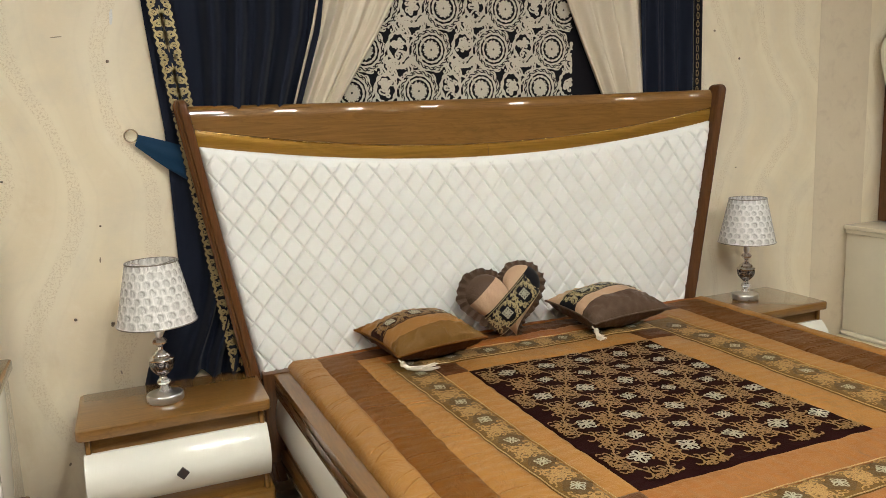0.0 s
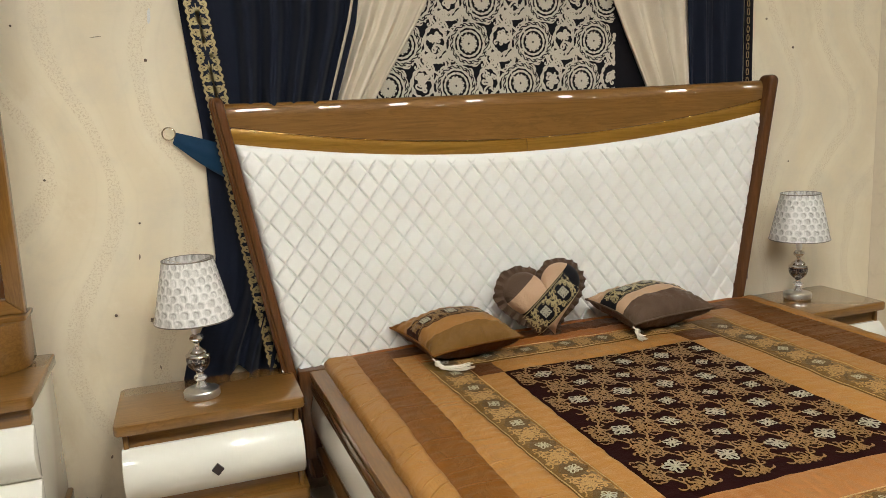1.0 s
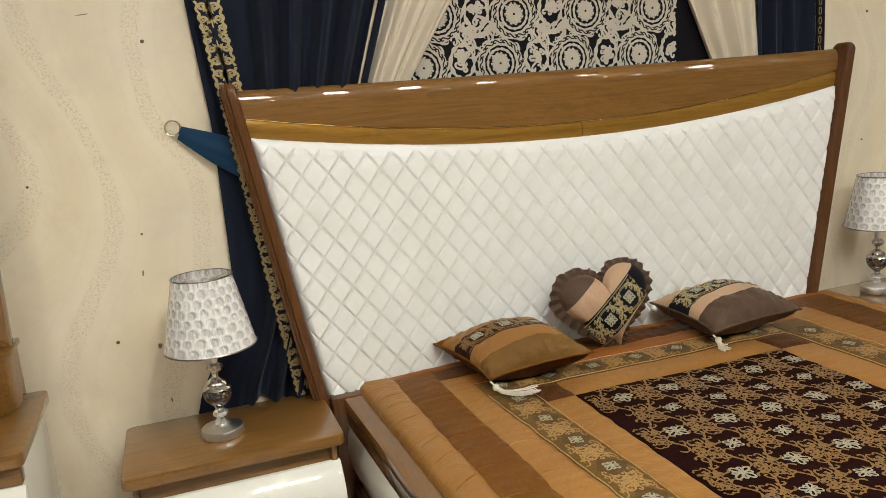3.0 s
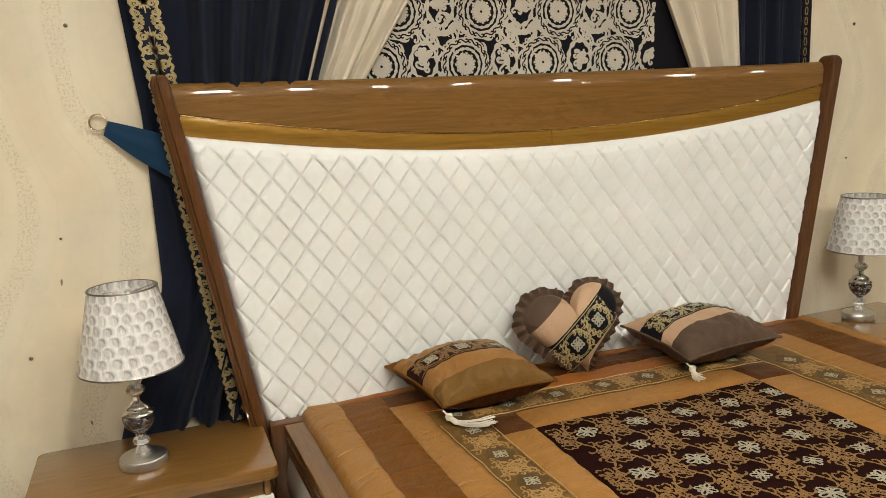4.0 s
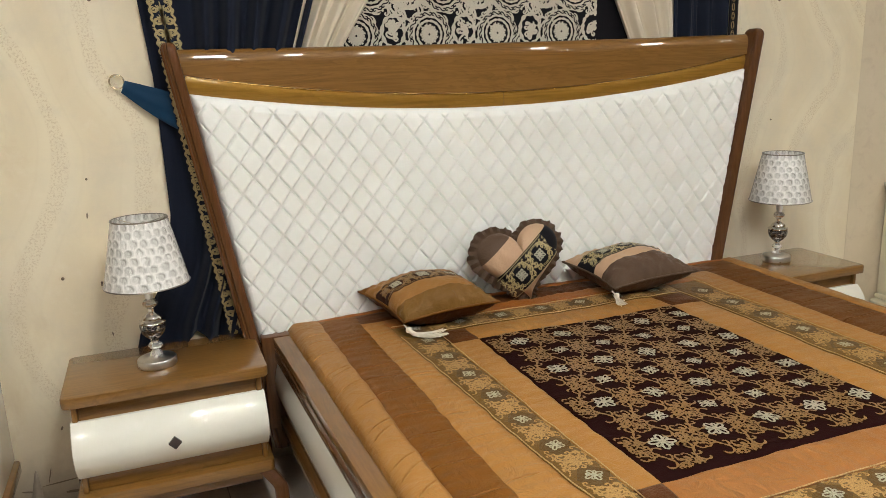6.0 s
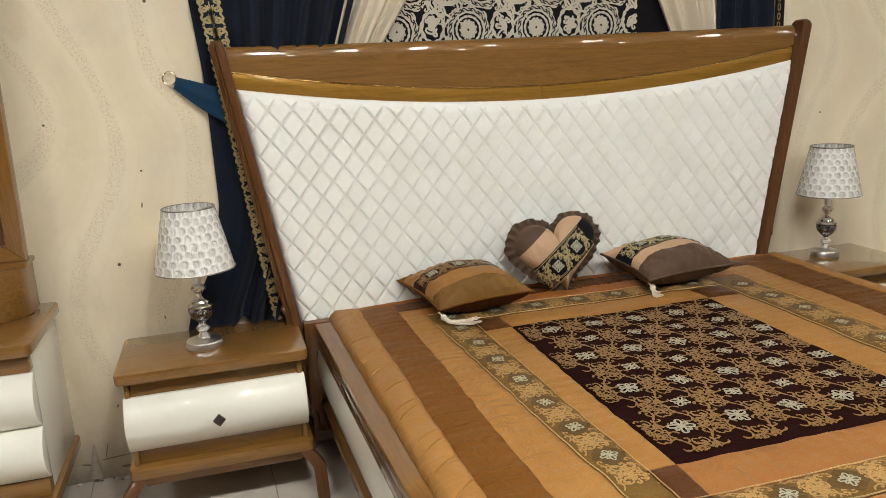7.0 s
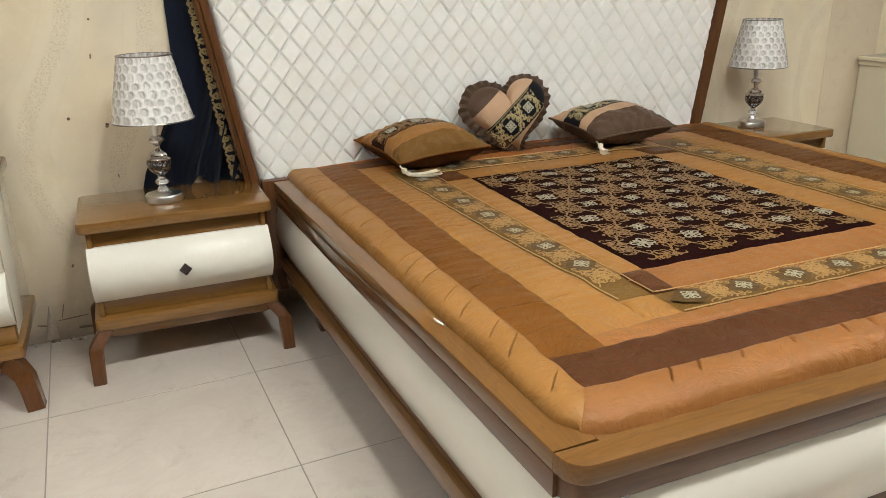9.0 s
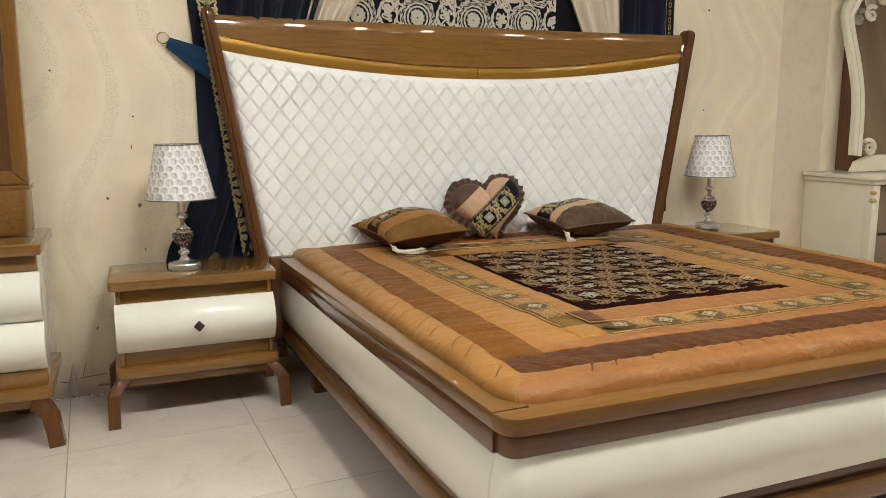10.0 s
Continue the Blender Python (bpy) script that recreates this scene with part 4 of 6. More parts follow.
MZ0, MZ1 = 0.845, 2.05
glass_part = part("mirror_plate", box(-2.87, -1.80, -0.105, -0.095, MZ0 + 0.03, MZ1 - 0.03, 0), mirror_glass, dresser, "dark mirror glass", smooth=0)
frame_bar([(-1.822, MZ0 + 0.048), (-1.772, MZ0), (-1.757, MZ1), (-1.805, MZ1 - 0.05)], 0.05, -0.135, -0.085, "mirror_stile", wood_z, dresser, "oak mirror frame")
frame_bar([(-2.878, MZ0 + 0.048), (-2.928, MZ0), (-2.943, MZ1), (-2.895, MZ1 - 0.05)], 0.05, -0.135, -0.085, "mirror_stile", wood_z, dresser, "oak mirror frame")
frame_bar([(-2.928, MZ0), (-1.772, MZ0), (-1.822, MZ0 + 0.048), (-2.878, MZ0 + 0.048)], 0.05, -0.134, -0.086, "mirror_rail", wood_x, dresser)
frame_bar([(-2.943, MZ1), (-1.757, MZ1), (-1.805, MZ1 - 0.05), (-2.895, MZ1 - 0.05)], 0.05, -0.134, -0.086, "mirror_rail", wood_x, dresser)
part("mirror_shelf", prism(rounded(-2.95, -1.765, -0.17, -0.04, 0.01), "z", 0.829, 0.8445, 0.003), wood_x, dresser)

# ---- cream carved dressing table with mirror on the far side ----
cream = thing("carved_dressing_table", (2.65, -0.22, 0), "cream lacquered classical dressing table with carved gilt corners", "dressing table")
cream_gold = lacquer("cream_gold", (0.50, 0.34, 0.13), 0.25, 0.3)
brown_front = lacquer("brown_front", (0.22, 0.155, 0.10), 0.3, 0.2)
CX0, CX1, CY = 1.995, 3.35, -0.44
part("top", join(prism(rounded(CX0 - 0.028, CX1 + 0.028, CY - 0.028, -0.005, 0.02), "z", 0.752, 0.772, 0.006), prism(rounded(CX0 - 0.014, CX1 + 0.014, CY - 0.014, -0.006, 0.015), "z", 0.728, 0.7515, 0.006)), cream_gloss, cream, "moulded cream top")
part("side_panel", box(CX0, CX0 + 0.02, CY + 0.03, -0.01, 0.2225, 0.7275, 0.002), cream_gloss, cream)
part("side_panel", box(CX1 - 0.02, CX1, CY + 0.03, -0.01, 0.2225, 0.7275, 0.002), cream_gloss, cream)
part("back", box(CX0 + 0.02, CX1 - 0.02, -0.03, -0.012, 0.2225, 0.7275, 0.002), cream_gloss, cream)
base = part("plinth", prism(rounded(CX0 - 0.075, CX1 + 0.075, CY - 0.075, -0.006, 0.03), "z", 0.0, 0.175, 0.012), cream_gloss, cream, "broad moulded cream base")
part("base_moulding", join(prism(rounded(CX0 - 0.052, CX1 + 0.052, CY - 0.052, -0.006, 0.025), "z", 0.1755, 0.198, 0.009), prism(rounded(CX0 - 0.022, CX1 + 0.022, CY - 0.022, -0.006, 0.02), "z", 0.1985, 0.222, 0.009)), cream_gloss, base)
for yo in (-0.42, -0.30, -0.15):
    curls = []
    for k in (-1, 1):
        path = []
        for i in range(22):
            a = i / 21 * 3.0 * math.pi
            r = 0.036 * math.exp(-a * 0.17)
            path.append((CX0 - 0.079, yo + k * (0.036 + r * math.cos(a + 2.6)), 0.105 + r * math.sin(a + 2.6)))
        curls.append(tube(path, [0.008 * (1 - 0.6 * i / 21) for i in range(22)], 6))
    curls.append(tube([(CX0 - 0.080, yo, 0.07), (CX0 - 0.088, yo, 0.11), (CX0 - 0.080, yo, 0.155)], [0.004, 0.012, 0.003], 8))
    part("gilt_scroll", join(*curls), cream_gold, base, "carved gilt leaf scroll")
for x in (CX0 - 0.004, CX1 - 0.046):
    col = part("corner_post", box(x, x + 0.05, CY - 0.006, CY + 0.044, 0.2225, 0.7275, 0.008), cream_gloss, cream)
    leaf = []
    for i in range(9):
        a = i / 8
        leaf.append((0.010 * math.sin(math.pi * (0.1 + 0.85 * a)) * (1 + 0.5 * math.sin(a * 19)) + 0.003, 0.605 + 0.11 * a))
    lm = lathe(leaf, x + 0.01, CY + 0.004, 14)
    for v in lm.verts:
        k = 1 + 0.25 * math.sin(v.co.z * 130)
        v.co.x = x + 0.01 + (v.co.x - x - 0.01) * k
        v.co.y = CY + 0.004 + (v.co.y - CY - 0.004) * k
    part("carved_ornament", lm, cream_gold, col, "carved leaf drop picked out in gold")
for i in range(3):
    xa = CX0 + 0.055 + i * (CX1 - CX0 - 0.1) / 3
    xb = CX0 + 0.045 + (i + 1) * (CX1 - CX0 - 0.1) / 3
    for z0, z1 in ((0.226, 0.46), (0.47, 0.722)):
        d = part("drawer", box(xa, xb, CY + 0.020, CY + 0.05, z0, z1, 0.008), brown_front, cream, "brown lacquered drawer front")
        part("drawer_pull", tube([((xa + xb) / 2 - 0.05 + 0.1 * k / 8, CY - 0.022 * math.sin(math.pi * k / 8) + 0.004, (z0 + z1) / 2 - 0.015 * math.sin(math.pi * k / 8)) for k in range(9)], 0.004, 6), gilt, d)

MXC = 2.68


def mirror_outline(t, grow):
    """Half outline of the scrolled mirror, t from 0 (foot) to 1 (crown), as x from the middle and z."""
    z = 0.86 + t * 0.90
    w = 0.475 + 0.028 * math.sin(t * 6.0 + 2.4) + 0.03 * t
    if t > 0.78:
        k = (t - 0.78) / 0.22
        w = w * math.sqrt(max(0.0, 1 - k ** 3))
    return w + grow, z + (grow if t > 0.9 else 0)


def mirror_ring(grow):
    pts = []
    for i in range(41):
        w, z = mirror_outline(i / 40, grow)
        pts.append((MXC - max(w, 0.0), z))
    right = [(2 * MXC - x, z) for x, z in pts[::-1]]
    return pts + right[1:]


def lean(bm):
    """Tips a mesh back so that its head nears the wall."""
    for v in bm.verts:
        v.co.y += -0.066 + (v.co.z - 0.80) * 0.128
    return bm


mirror = thing("scrolled_mirror", (MXC, -0.06, 0.773), "tall cream mirror with scrolled frame on the dressing table", "mirror")
part("mirror_plate", lean(prism(mirror_ring(0.02), "y", -0.075, -0.070)), mirror_glass, mirror, smooth=0)
part("back_board", prism([(-0.008, 0.774), (-0.128, 0.774), (-0.030, 1.52), (-0.008, 1.52)], "x", MXC - 0.508, MXC + 0.508), dark_z, mirror, "dark wooden wedge-shaped back")
ringpath = [(x, -0.085, z) for x, z in mirror_ring(0.030)]
part("carved_frame", lean(sweep([(-0.040, -0.008), (-0.043, 0.006), (-0.036, 0.016), (-0.022, 0.012), (-0.004, 0.020), (0.014, 0.010), (0.024, 0.018), (0.036, 0.016), (0.041, 0.004), (0.040, -0.008)], ringpath, up=(0, -1, 0))), cream_gloss, mirror, "cream moulded frame", smooth=50)
part("mirror_foot", prism([(2.128, 0.773), (2.16, 0.83), (2.26, 0.862), (3.10, 0.862), (3.2, 0.83), (3.232, 0.773)], "y", -0.185, -0.129, 0.008), cream_gloss, mirror)
for sx in (-1, 1):
    path = []
    for i in range(40):
        a = i / 39 * 3.6 * math.pi
        r = 0.05 * math.exp(-a * 0.14)
        path.append((MXC + sx * (0.44 + r * math.cos(a + 0.8)), -0.112, 0.90 + r * math.sin(a + 0.8)))
    part("scroll", lean(tube(path, [0.013 * (1 - 0.6 * i / 39) for i in range(40)], 8)), cream_gloss, mirror)
    for j, (px, pz, pr) in enumerate(((0.40, 1.62, 0.05), (0.30, 1.71, 0.045))):
        path = []
        for i in range(36):
            a = i / 35 * 3.2 * math.pi
            r = pr * math.exp(-a * 0.16)
            path.append((MXC + sx * (px + r * math.cos(-a + 2.2)), -0.115, pz + r * math.sin(-a + 2.2)))
        part("scroll", lean(tube(path, [0.014 * (1 - 0.6 * i / 35) for i in range(36)], 8)), cream_gloss, mirror)

cream.location.x += 0.052
mirror.location.x += 0.096

# ---- window dressing on the wall behind the headboard ----
CT = 2.40


def drape(name, left, right, z0, z1, folds, depth, y0, material, label, nu=110, nv=40, thick=0.004, phase=0.0, flat=0.0, hem=None):
    """A hung cloth between two edges given as functions of z, with upright folds."""
    def f(a, b):
        z = z0 + (z1 - z0) * b
        xa, xb = left(z), right(z)
        if hem:
            z += hem(a) * (1 - b) ** 6
        w = a * folds * 2 * math.pi + phase
        wob = 1.5 * noise.noise(Vector((a * 9, z * 1.3, phase)))
        fold = math.sin(w + wob + 0.5 * math.sin(2 * w))
        x = xa + (xb - xa) * (a + 0.006 * math.sin(w * 2 + wob))
        calm = min(1.0, max(0.12, (a - flat) / 0.12)) if flat else 1.0
        return (x, y0 - calm * depth * (0.5 + 0.5 * fold) - 0.35 * calm * depth * noise.noise(Vector((a * 10, z * 1.2, 4 + phase))), z)
    return solo(name, slab(nu, nv, f, (0, thick, 0)), material, label, "curtain", "window curtains", smooth=70)


def wall_x(x):
    return 0.028 + 1.0094 * x


def line(*pts):
    """Straight runs through (z, x) pairs."""
    P = sorted((z, wall_x(x)) for z, x in pts)

    def f(z):
        for (za, xa), (zb, xb) in zip(P, P[1:]):
            if z <= zb or (zb, xb) == P[-1]:
                return xa + (xb - xa) * (z - za) / (zb - za)
        return P[-1][1]
    return f


blue_left_l = line((0.503, -1.345), (0.567, -1.327), (0.66, -1.279), (0.70, -1.258), (0.80, -1.220), (0.94, -1.195), (1.39, -1.198), (1.74, -1.225), (2.45, -1.27))
blue_left = drape("navy_curtain", blue_left_l, line((0.503, -0.90), (1.3, -0.78), (1.47, -0.735), (1.72, -0.655), (2.45, -0.55)), 0.503, CT, 6.2, 0.058, -0.012, navy, "dark navy curtain with a gold scroll trim, tied back", 160, 60, flat=0.24, hem=lambda a: 0.005 + 0.032 * math.exp(-((a - 0.42) / 0.07) ** 2))
blue_right = drape("navy_curtain", line((0.53, 0.80), (1.45, 0.725), (2.45, 0.70)), line((0.53, 1.0), (1.46, 1.0), (2.45, 0.992)), 0.53, CT, 3.4, 0.036, -0.012, navy, "dark navy curtain hanging behind the headboard", 100, 40, phase=1.0)
drape("ecru_curtain", line((1.2, -0.85), (1.47, -0.760), (1.72, -0.682), (2.45, -0.50)), line((1.2, -0.75), (1.47, -0.588), (1.71, -0.432), (2.45, -0.02)), 1.2, CT, 3.2, 0.036, -0.022, ecru, "pale ecru inner curtain drawn aside", 120, 40, phase=2.0)
drape("ecru_curtain", line((1.2, 0.64), (1.466, 0.530), (1.672, 0.432), (2.45, 0.10)), line((1.2, 0.74), (1.457, 0.738), (1.66, 0.728), (2.45, 0.68)), 1.2, CT, 3.2, 0.036, -0.022, ecru, "pale ecru inner curtain drawn aside", 120, 40, phase=3.0)
panel_cloth = thing("patterned_blind", (0, -0.008, 1.0), "black fabric panel printed with ivory baroque medallions, hanging on the wall", "wall hanging")
part("cloth", slab(60, 20, lambda a, b: (wall_x(-0.72 + 1.30 * a), -0.006 - 0.003 * math.sin(a * 31) * 0.5, 0.9 + (CT - 0.9) * b), (0, 0.003, 0)), black_cloth, panel_cloth)
solo("curtain_rail", tube([(-1.35, -0.03, CT + 0.02), (1.15, -0.03, CT + 0.02)], 0.014, 12), gilt, "gilt curtain rail fixed along the wall", "curtain rail")

# ---- drawn ornament: flat ribbons of thread or print laid on a surface ----


def clothoid(bend, kind="S", n=34):
    """A scroll one unit long, centred, lying along x: S with opposite curls, C with both curls on one side."""
    pts, th, x, y = [], 0.0, 0.0, 0.0
    half = []
    for i in range(n + 1):
        s = i / n
        half.append((x, y))
        th = bend * s * s / 2
        x += math.cos(th) / n
        y += math.sin(th) / n
    if kind == "S":
        pts = [(-a, -b) for a, b in half[::-1]] + half[1:]
    else:
        pts = [(-a, b) for a, b in half[::-1]] + half[1:]
    w = max(p[0] for p in pts) - min(p[0] for p in pts)
    return [(a / w, b / w) for a, b in pts]


def placed(pts, cx, cy, angle, size, flip=1):
    c, s = math.cos(angle), math.sin(angle)
    return [(cx + size * (c * x - s * y * flip), cy + size * (s * x + c * y * flip)) for x, y in pts]


def ribbon(bm, pts, width, f, taper=True):
    n = len(pts)
    last = None
    for i, (x, y) in enumerate(pts):
        xa, ya = pts[max(0, i - 1)]
        xb, yb = pts[min(n - 1, i + 1)]
        dx, dy = xb - xa, yb - ya
        d = math.hypot(dx, dy) or 1.0
        w = width(i / (n - 1)) if callable(width) else width * ((0.35 + 0.65 * math.sin(math.pi * i / (n - 1))) if taper else 1.0)
        px, py = -dy / d * w / 2, dx / d * w / 2
        pair = (bm.verts.new(f(x + px, y + py)), bm.verts.new(f(x - px, y - py)))
        if last:
            bm.faces.new((last[0], last[1], pair[1], pair[0]))
        last = pair


def loop(cx, cy, rx_, ry_, n=20, a0=0.0):
    return [(cx + rx_ * math.cos(a0 + 2 * math.pi * i / n), cy + ry_ * math.sin(a0 + 2 * math.pi * i / n)) for i in range(n + 1)]


def petal(cx, cy, ang, length, wide, n=10):
    pts = []
    for i in range(n + 1):
        t = 2 * math.pi * i / n
        u = length * (0.5 - 0.5 * math.cos(t))
        v = wide * math.sin(t) * (0.35 + 0.65 * u / length)
        pts.append((cx + u * math.cos(ang) - v * math.sin(ang), cy + u * math.sin(ang) + v * math.cos(ang)))
    return pts


S_LONG, S_TIGHT, C_OPEN, C_TIGHT = clothoid(8.0), clothoid(11.0), clothoid(7.0, "C"), clothoid(10.5, "C")


def flower_mesh(r):
    bm = bmesh.new()

    def f(x, y):
        return (x, y, 0.0012 * (1 - (x * x + y * y) / (r * r)) if x * x + y * y < r * r else 0.0)
    for k in range(8):
        big = k % 2 == 0
        ribbon(bm, petal(0, 0, k * math.pi / 4 + math.pi / 4, r * (1.0 if big else 0.78), r * (0.30 if big else 0.19)), r * 0.19, f, False)
    ribbon(bm, loop(0, 0, r * 0.2, r * 0.2, 10), r * 0.2, f, False)
    return mesh_of("embroidered_flower", bm, pale_thread, smooth=0)


FLOWERS = {r: flower_mesh(r) for r in (0.032, 0.025, 0.0215)}


def sew_flower(x, y, r, parent, squash=1.0, turn=0.0):
    o = new("embroidered_flower", FLOWERS[r])
    o.parent = parent
    h = 0.004
    sl = ((quilt_z(x + h, y) - quilt_z(x - h, y)) / (2 * h), (quilt_z(x, y + h) - quilt_z(x, y - h)) / (2 * h))
    n = Vector((-sl[0], -sl[1], 1)).normalized()
    o.matrix_local = Matrix.Translation(Vector((x, y, quilt_z(x, y) + 0.0078)) - base_of(parent)) @ n.to_track_quat("Z", "Y").to_matrix().to_4x4() @ Matrix.Rotation(turn, 4, "Z") @ Matrix.Diagonal((1, squash, 1, 1))


def on_quilt(lift):
    def f(x, y):
        x, y = warp(x, y)
        return (x, y, quilt_z(x, y) + lift)
    return f


centre = [o for o in spread.children if o.name.startswith("centre_panel")][0]
scrolls = bmesh.new()
fq = on_quilt(0.0074)
PX, PY = 0.1475, 0.1175
x_in, x_out = lx(5, -1) + 0.006, rx(1, -1) - 0.006


def inside(pts, xa, xb, ya, yb):
    """The longest run of a path that stays within a rectangle."""
    best, run = [], []
    for p in pts:
        if xa < p[0] < xb and ya < p[1] < yb:
            run.append(p)
        else:
            best, run = (run if len(run) > len(best) else best), []
    return run if len(run) > len(best) else best


def sew(bm, pts, w, f, box4):
    """A leafy scroll: its width swells and pinches along the way."""
    xa, xb, ya, yb = box4
    if callable(xa):
        ym = sum(p[1] for p in pts) / len(pts)
        xa, xb = xa(ym) + 0.007, xb(ym) - 0.007
    q = inside(pts, xa, xb, ya + 0.005, yb - 0.005)
    if len(q) > 4:
        k = max(2, len(q) // 9)
        ribbon(bm, q, lambda t: w * (0.42 + 0.68 * abs(math.sin(k * math.pi * t + 0.4))), f)


def curls(bm, x, y, wx, wy, size, w, f, box4):
    """A fleur of small curls, alike on both sides of its middle."""
    for s in (-1, 1):
        for ox, oy, turn, k in ((0.22, 0.0, 0.6, 1.0), (0.48, 0.48, 0.2, 0.95), (0.48, -0.48, 2.6, 0.95), (0.92, 0.10, 1.5, 0.8), (0.20, 0.90, 1.1, 0.8), (0.20, -0.90, 2.0, 0.8)):
            sew(bm, placed(C_TIGHT, x + s * ox * wx, y + oy * wy, s * turn, size * k, s), w, f, box4)


CENTRE_BOX = (x_in, x_out, Z5 + 0.012, YE - 0.006)
for j in range(-1, 9):
    y = -0.647 - PY * j
    for i in range(-2, 6):
        x = -0.2265 + PX * i - (PX / 2 if j % 2 else 0)
        if x_in + 0.02 < x < x_out - 0.02 and Z5 + 0.03 < y < YE - 0.02:
            sew_flower(x, y, 0.032 if j % 2 == 0 else 0.025, centre, 0.9, 0.0)
        for sx in (-1, 1):
            mx, my = x + sx * PX / 4, y - PY / 2
            ang = math.atan2(-PY, -sx * PX / 2)
            sew(scrolls, placed(S_LONG, mx + sx * 0.002, my, ang, 0.074, sx), 0.0066, fq, CENTRE_BOX)
            for q, r2 in ((0.36, 0.9), (-0.36, -0.8), (0.12, 2.2), (-0.14, -2.0)):
                ox, oy = mx + math.cos(ang) * q * 0.11, my + math.sin(ang) * q * 0.11
                sew(scrolls, placed(C_OPEN, ox + 0.010 * math.cos(ang + 1.57 * (1 if q > 0 else -1)), oy + 0.010 * math.sin(ang + 1.57 * (1 if q > 0 else -1)), ang + r2, 0.022, 1 if q > 0 else -1), 0.0058, fq, CENTRE_BOX)
            # leaves that spring from the scroll, and the tie where scrolls meet
            if sx > 0:
                curls(scrolls, x + PX / 2, y, 0.027, 0.034, 0.024, 0.0052, fq, CENTRE_BOX)
            sew(scrolls, placed(C_OPEN, mx + sx * 0.021, my + 0.010, ang + 0.9 * sx, 0.028, sx), 0.0056, fq, CENTRE_BOX)
            sew(scrolls, placed(C_OPEN, mx - sx * 0.020, my - 0.014, ang + 0.7 * sx, 0.026, -sx), 0.0056, fq, CENTRE_BOX)
            sew(scrolls, placed(C_TIGHT, x + sx * 0.013, y - PY + 0.002, math.pi / 2 + 0.25 * sx, 0.036, -sx), 0.0064, fq, CENTRE_BOX)
tagged(part("scroll_embroidery", scrolls, gold_thread, centre, "gold thread scrollwork", smooth=0), kind="stuff")

borders = [o for o in spread.children if o.name.startswith("embroidered_border")]


def border_work(owner, fx, fy, along, a0, a1, first, pitch, box4, half, r=0.0215):
    """Flowers and scrolls down one border; fx, fy give its middle line."""
    bm, ground = bmesh.new(), bmesh.new()
    f = on_quilt(0.0074)
    k = 0
    t = first
    while (t > a1) if a1 < a0 else (t < a1):
        x, y = (fx(t), t) if along == "y" else (t, fy(t))
        sew_flower(x, y, r, owner, 0.95)
        st = -1 if a1 < a0 else 1
        lozenge = [(fx(t + q), t + q) if along == "y" else (t + q, fy(t + q)) for q in np.linspace(-0.36 * pitch, 0.36 * pitch, 13)]
        ribbon(ground, lozenge, lambda q: 0.002 + 1.66 * half * (1 - abs(2 * q - 1)) ** 0.8, on_quilt(0.0067))
        m = t + st * pitch / 2
        mx, my = (fx(m), m) if along == "y" else (m, fy(m))
        for s in (-1, 1):
            if along == "y":
                sew(bm, placed(S_LONG, mx + s * half * 0.42, my, math.pi / 2 + 0.5 * s, pitch * 0.62, s), 0.0062, f, box4)
                sew(bm, placed(C_OPEN, mx, my + s * 0.012, 0, half * 1.15, s), 0.0056, f, box4)
            else:
                sew(bm, placed(S_LONG, mx, my + s * half * 0.42, 0.5 * s, pitch * 0.62, s), 0.0062, f, box4)
                sew(bm, placed(C_OPEN, mx + s * 0.012, my, math.pi / 2, half * 1.15, s), 0.0056, f, box4)
        for s in (-1, 1):
            for q, w in ((0.20, 1), (0.34, -1), (0.66, 1), (0.80, -1)):
                p = t + st * pitch * q
                px, py = (fx(p) + s * half * 0.78, p) if along == "y" else (p, fy(p) + s * half * 0.78)
                sew(bm, placed(C_TIGHT, px, py, (math.pi / 2 if along == "y" else 0) + 0.4 * w, pitch * 0.17, s * w), 0.0044, f, box4)
        curls(bm, mx, my, half * 0.62 if along == "y" else pitch * 0.20, pitch * 0.20 if along == "y" else half * 0.62, pitch * 0.18, 0.0056, f, box4)
        # a small knot half way between two flowers
        for q in range(4):
            sew(bm, petal(mx, my, q * math.pi / 2, pitch * 0.17, pitch * 0.055), 0.0048, f, box4)
        t += st * pitch
        k += 1
    tagged(part("scroll_embroidery", bm, border_thread, owner, smooth=0), kind="stuff")
    tagged(part("lozenge_ground", ground, lozenge_silk, owner, "brown lozenges behind the flowers", smooth=0), kind="stuff")


lozenge_silk = silk("lozenge_silk", (0.080, 0.043, 0.013), (0.102, 0.055, 0.017))
border_thread = thread("border_thread", (0.46, 0.265, 0.088), 0.15, 0.55)
cord_thread = thread("cord_thread", (0.52, 0.35, 0.15), 0.2, 0.5)


def lmid(y):
    return (lx(3, y) + lx(4, y)) / 2 + 0.004


def rmid(y):
    return (rx(2, y) + rx(3, y)) / 2 + 0.004


border_work(borders[0], lmid, None, "y", YD, Z4 + 0.07, -0.500, 0.152, (lambda y: lx(3, y), lambda y: lx(4, y), Z4, YD), 0.046)
border_work(borders[1], rmid, None, "y", YC, Z4 + 0.02, -0.466, 0.156, (lambda y: rx(2, y), lambda y: rx(3, y), Z4, YC), 0.056)
border_work(borders[2], None, lambda x: -0.386, "x", -0.5, 0.5, -0.475, 0.154, (-0.54, 0.53, YD, YC), 0.048)
border_work(borders[3], None, lambda x: -1.659, "x", -0.36, 0.64, -0.336, 0.140, (-0.40, 0.66, Z3, Z4), 0.045)


def cord(owner, pts):
    part("edge_cord", tube([(x, y, quilt_z(x, y) + 0.0062) for x, y in [warp(*p) for p in pts]], 0.0014, 5), cord_thread, owner)


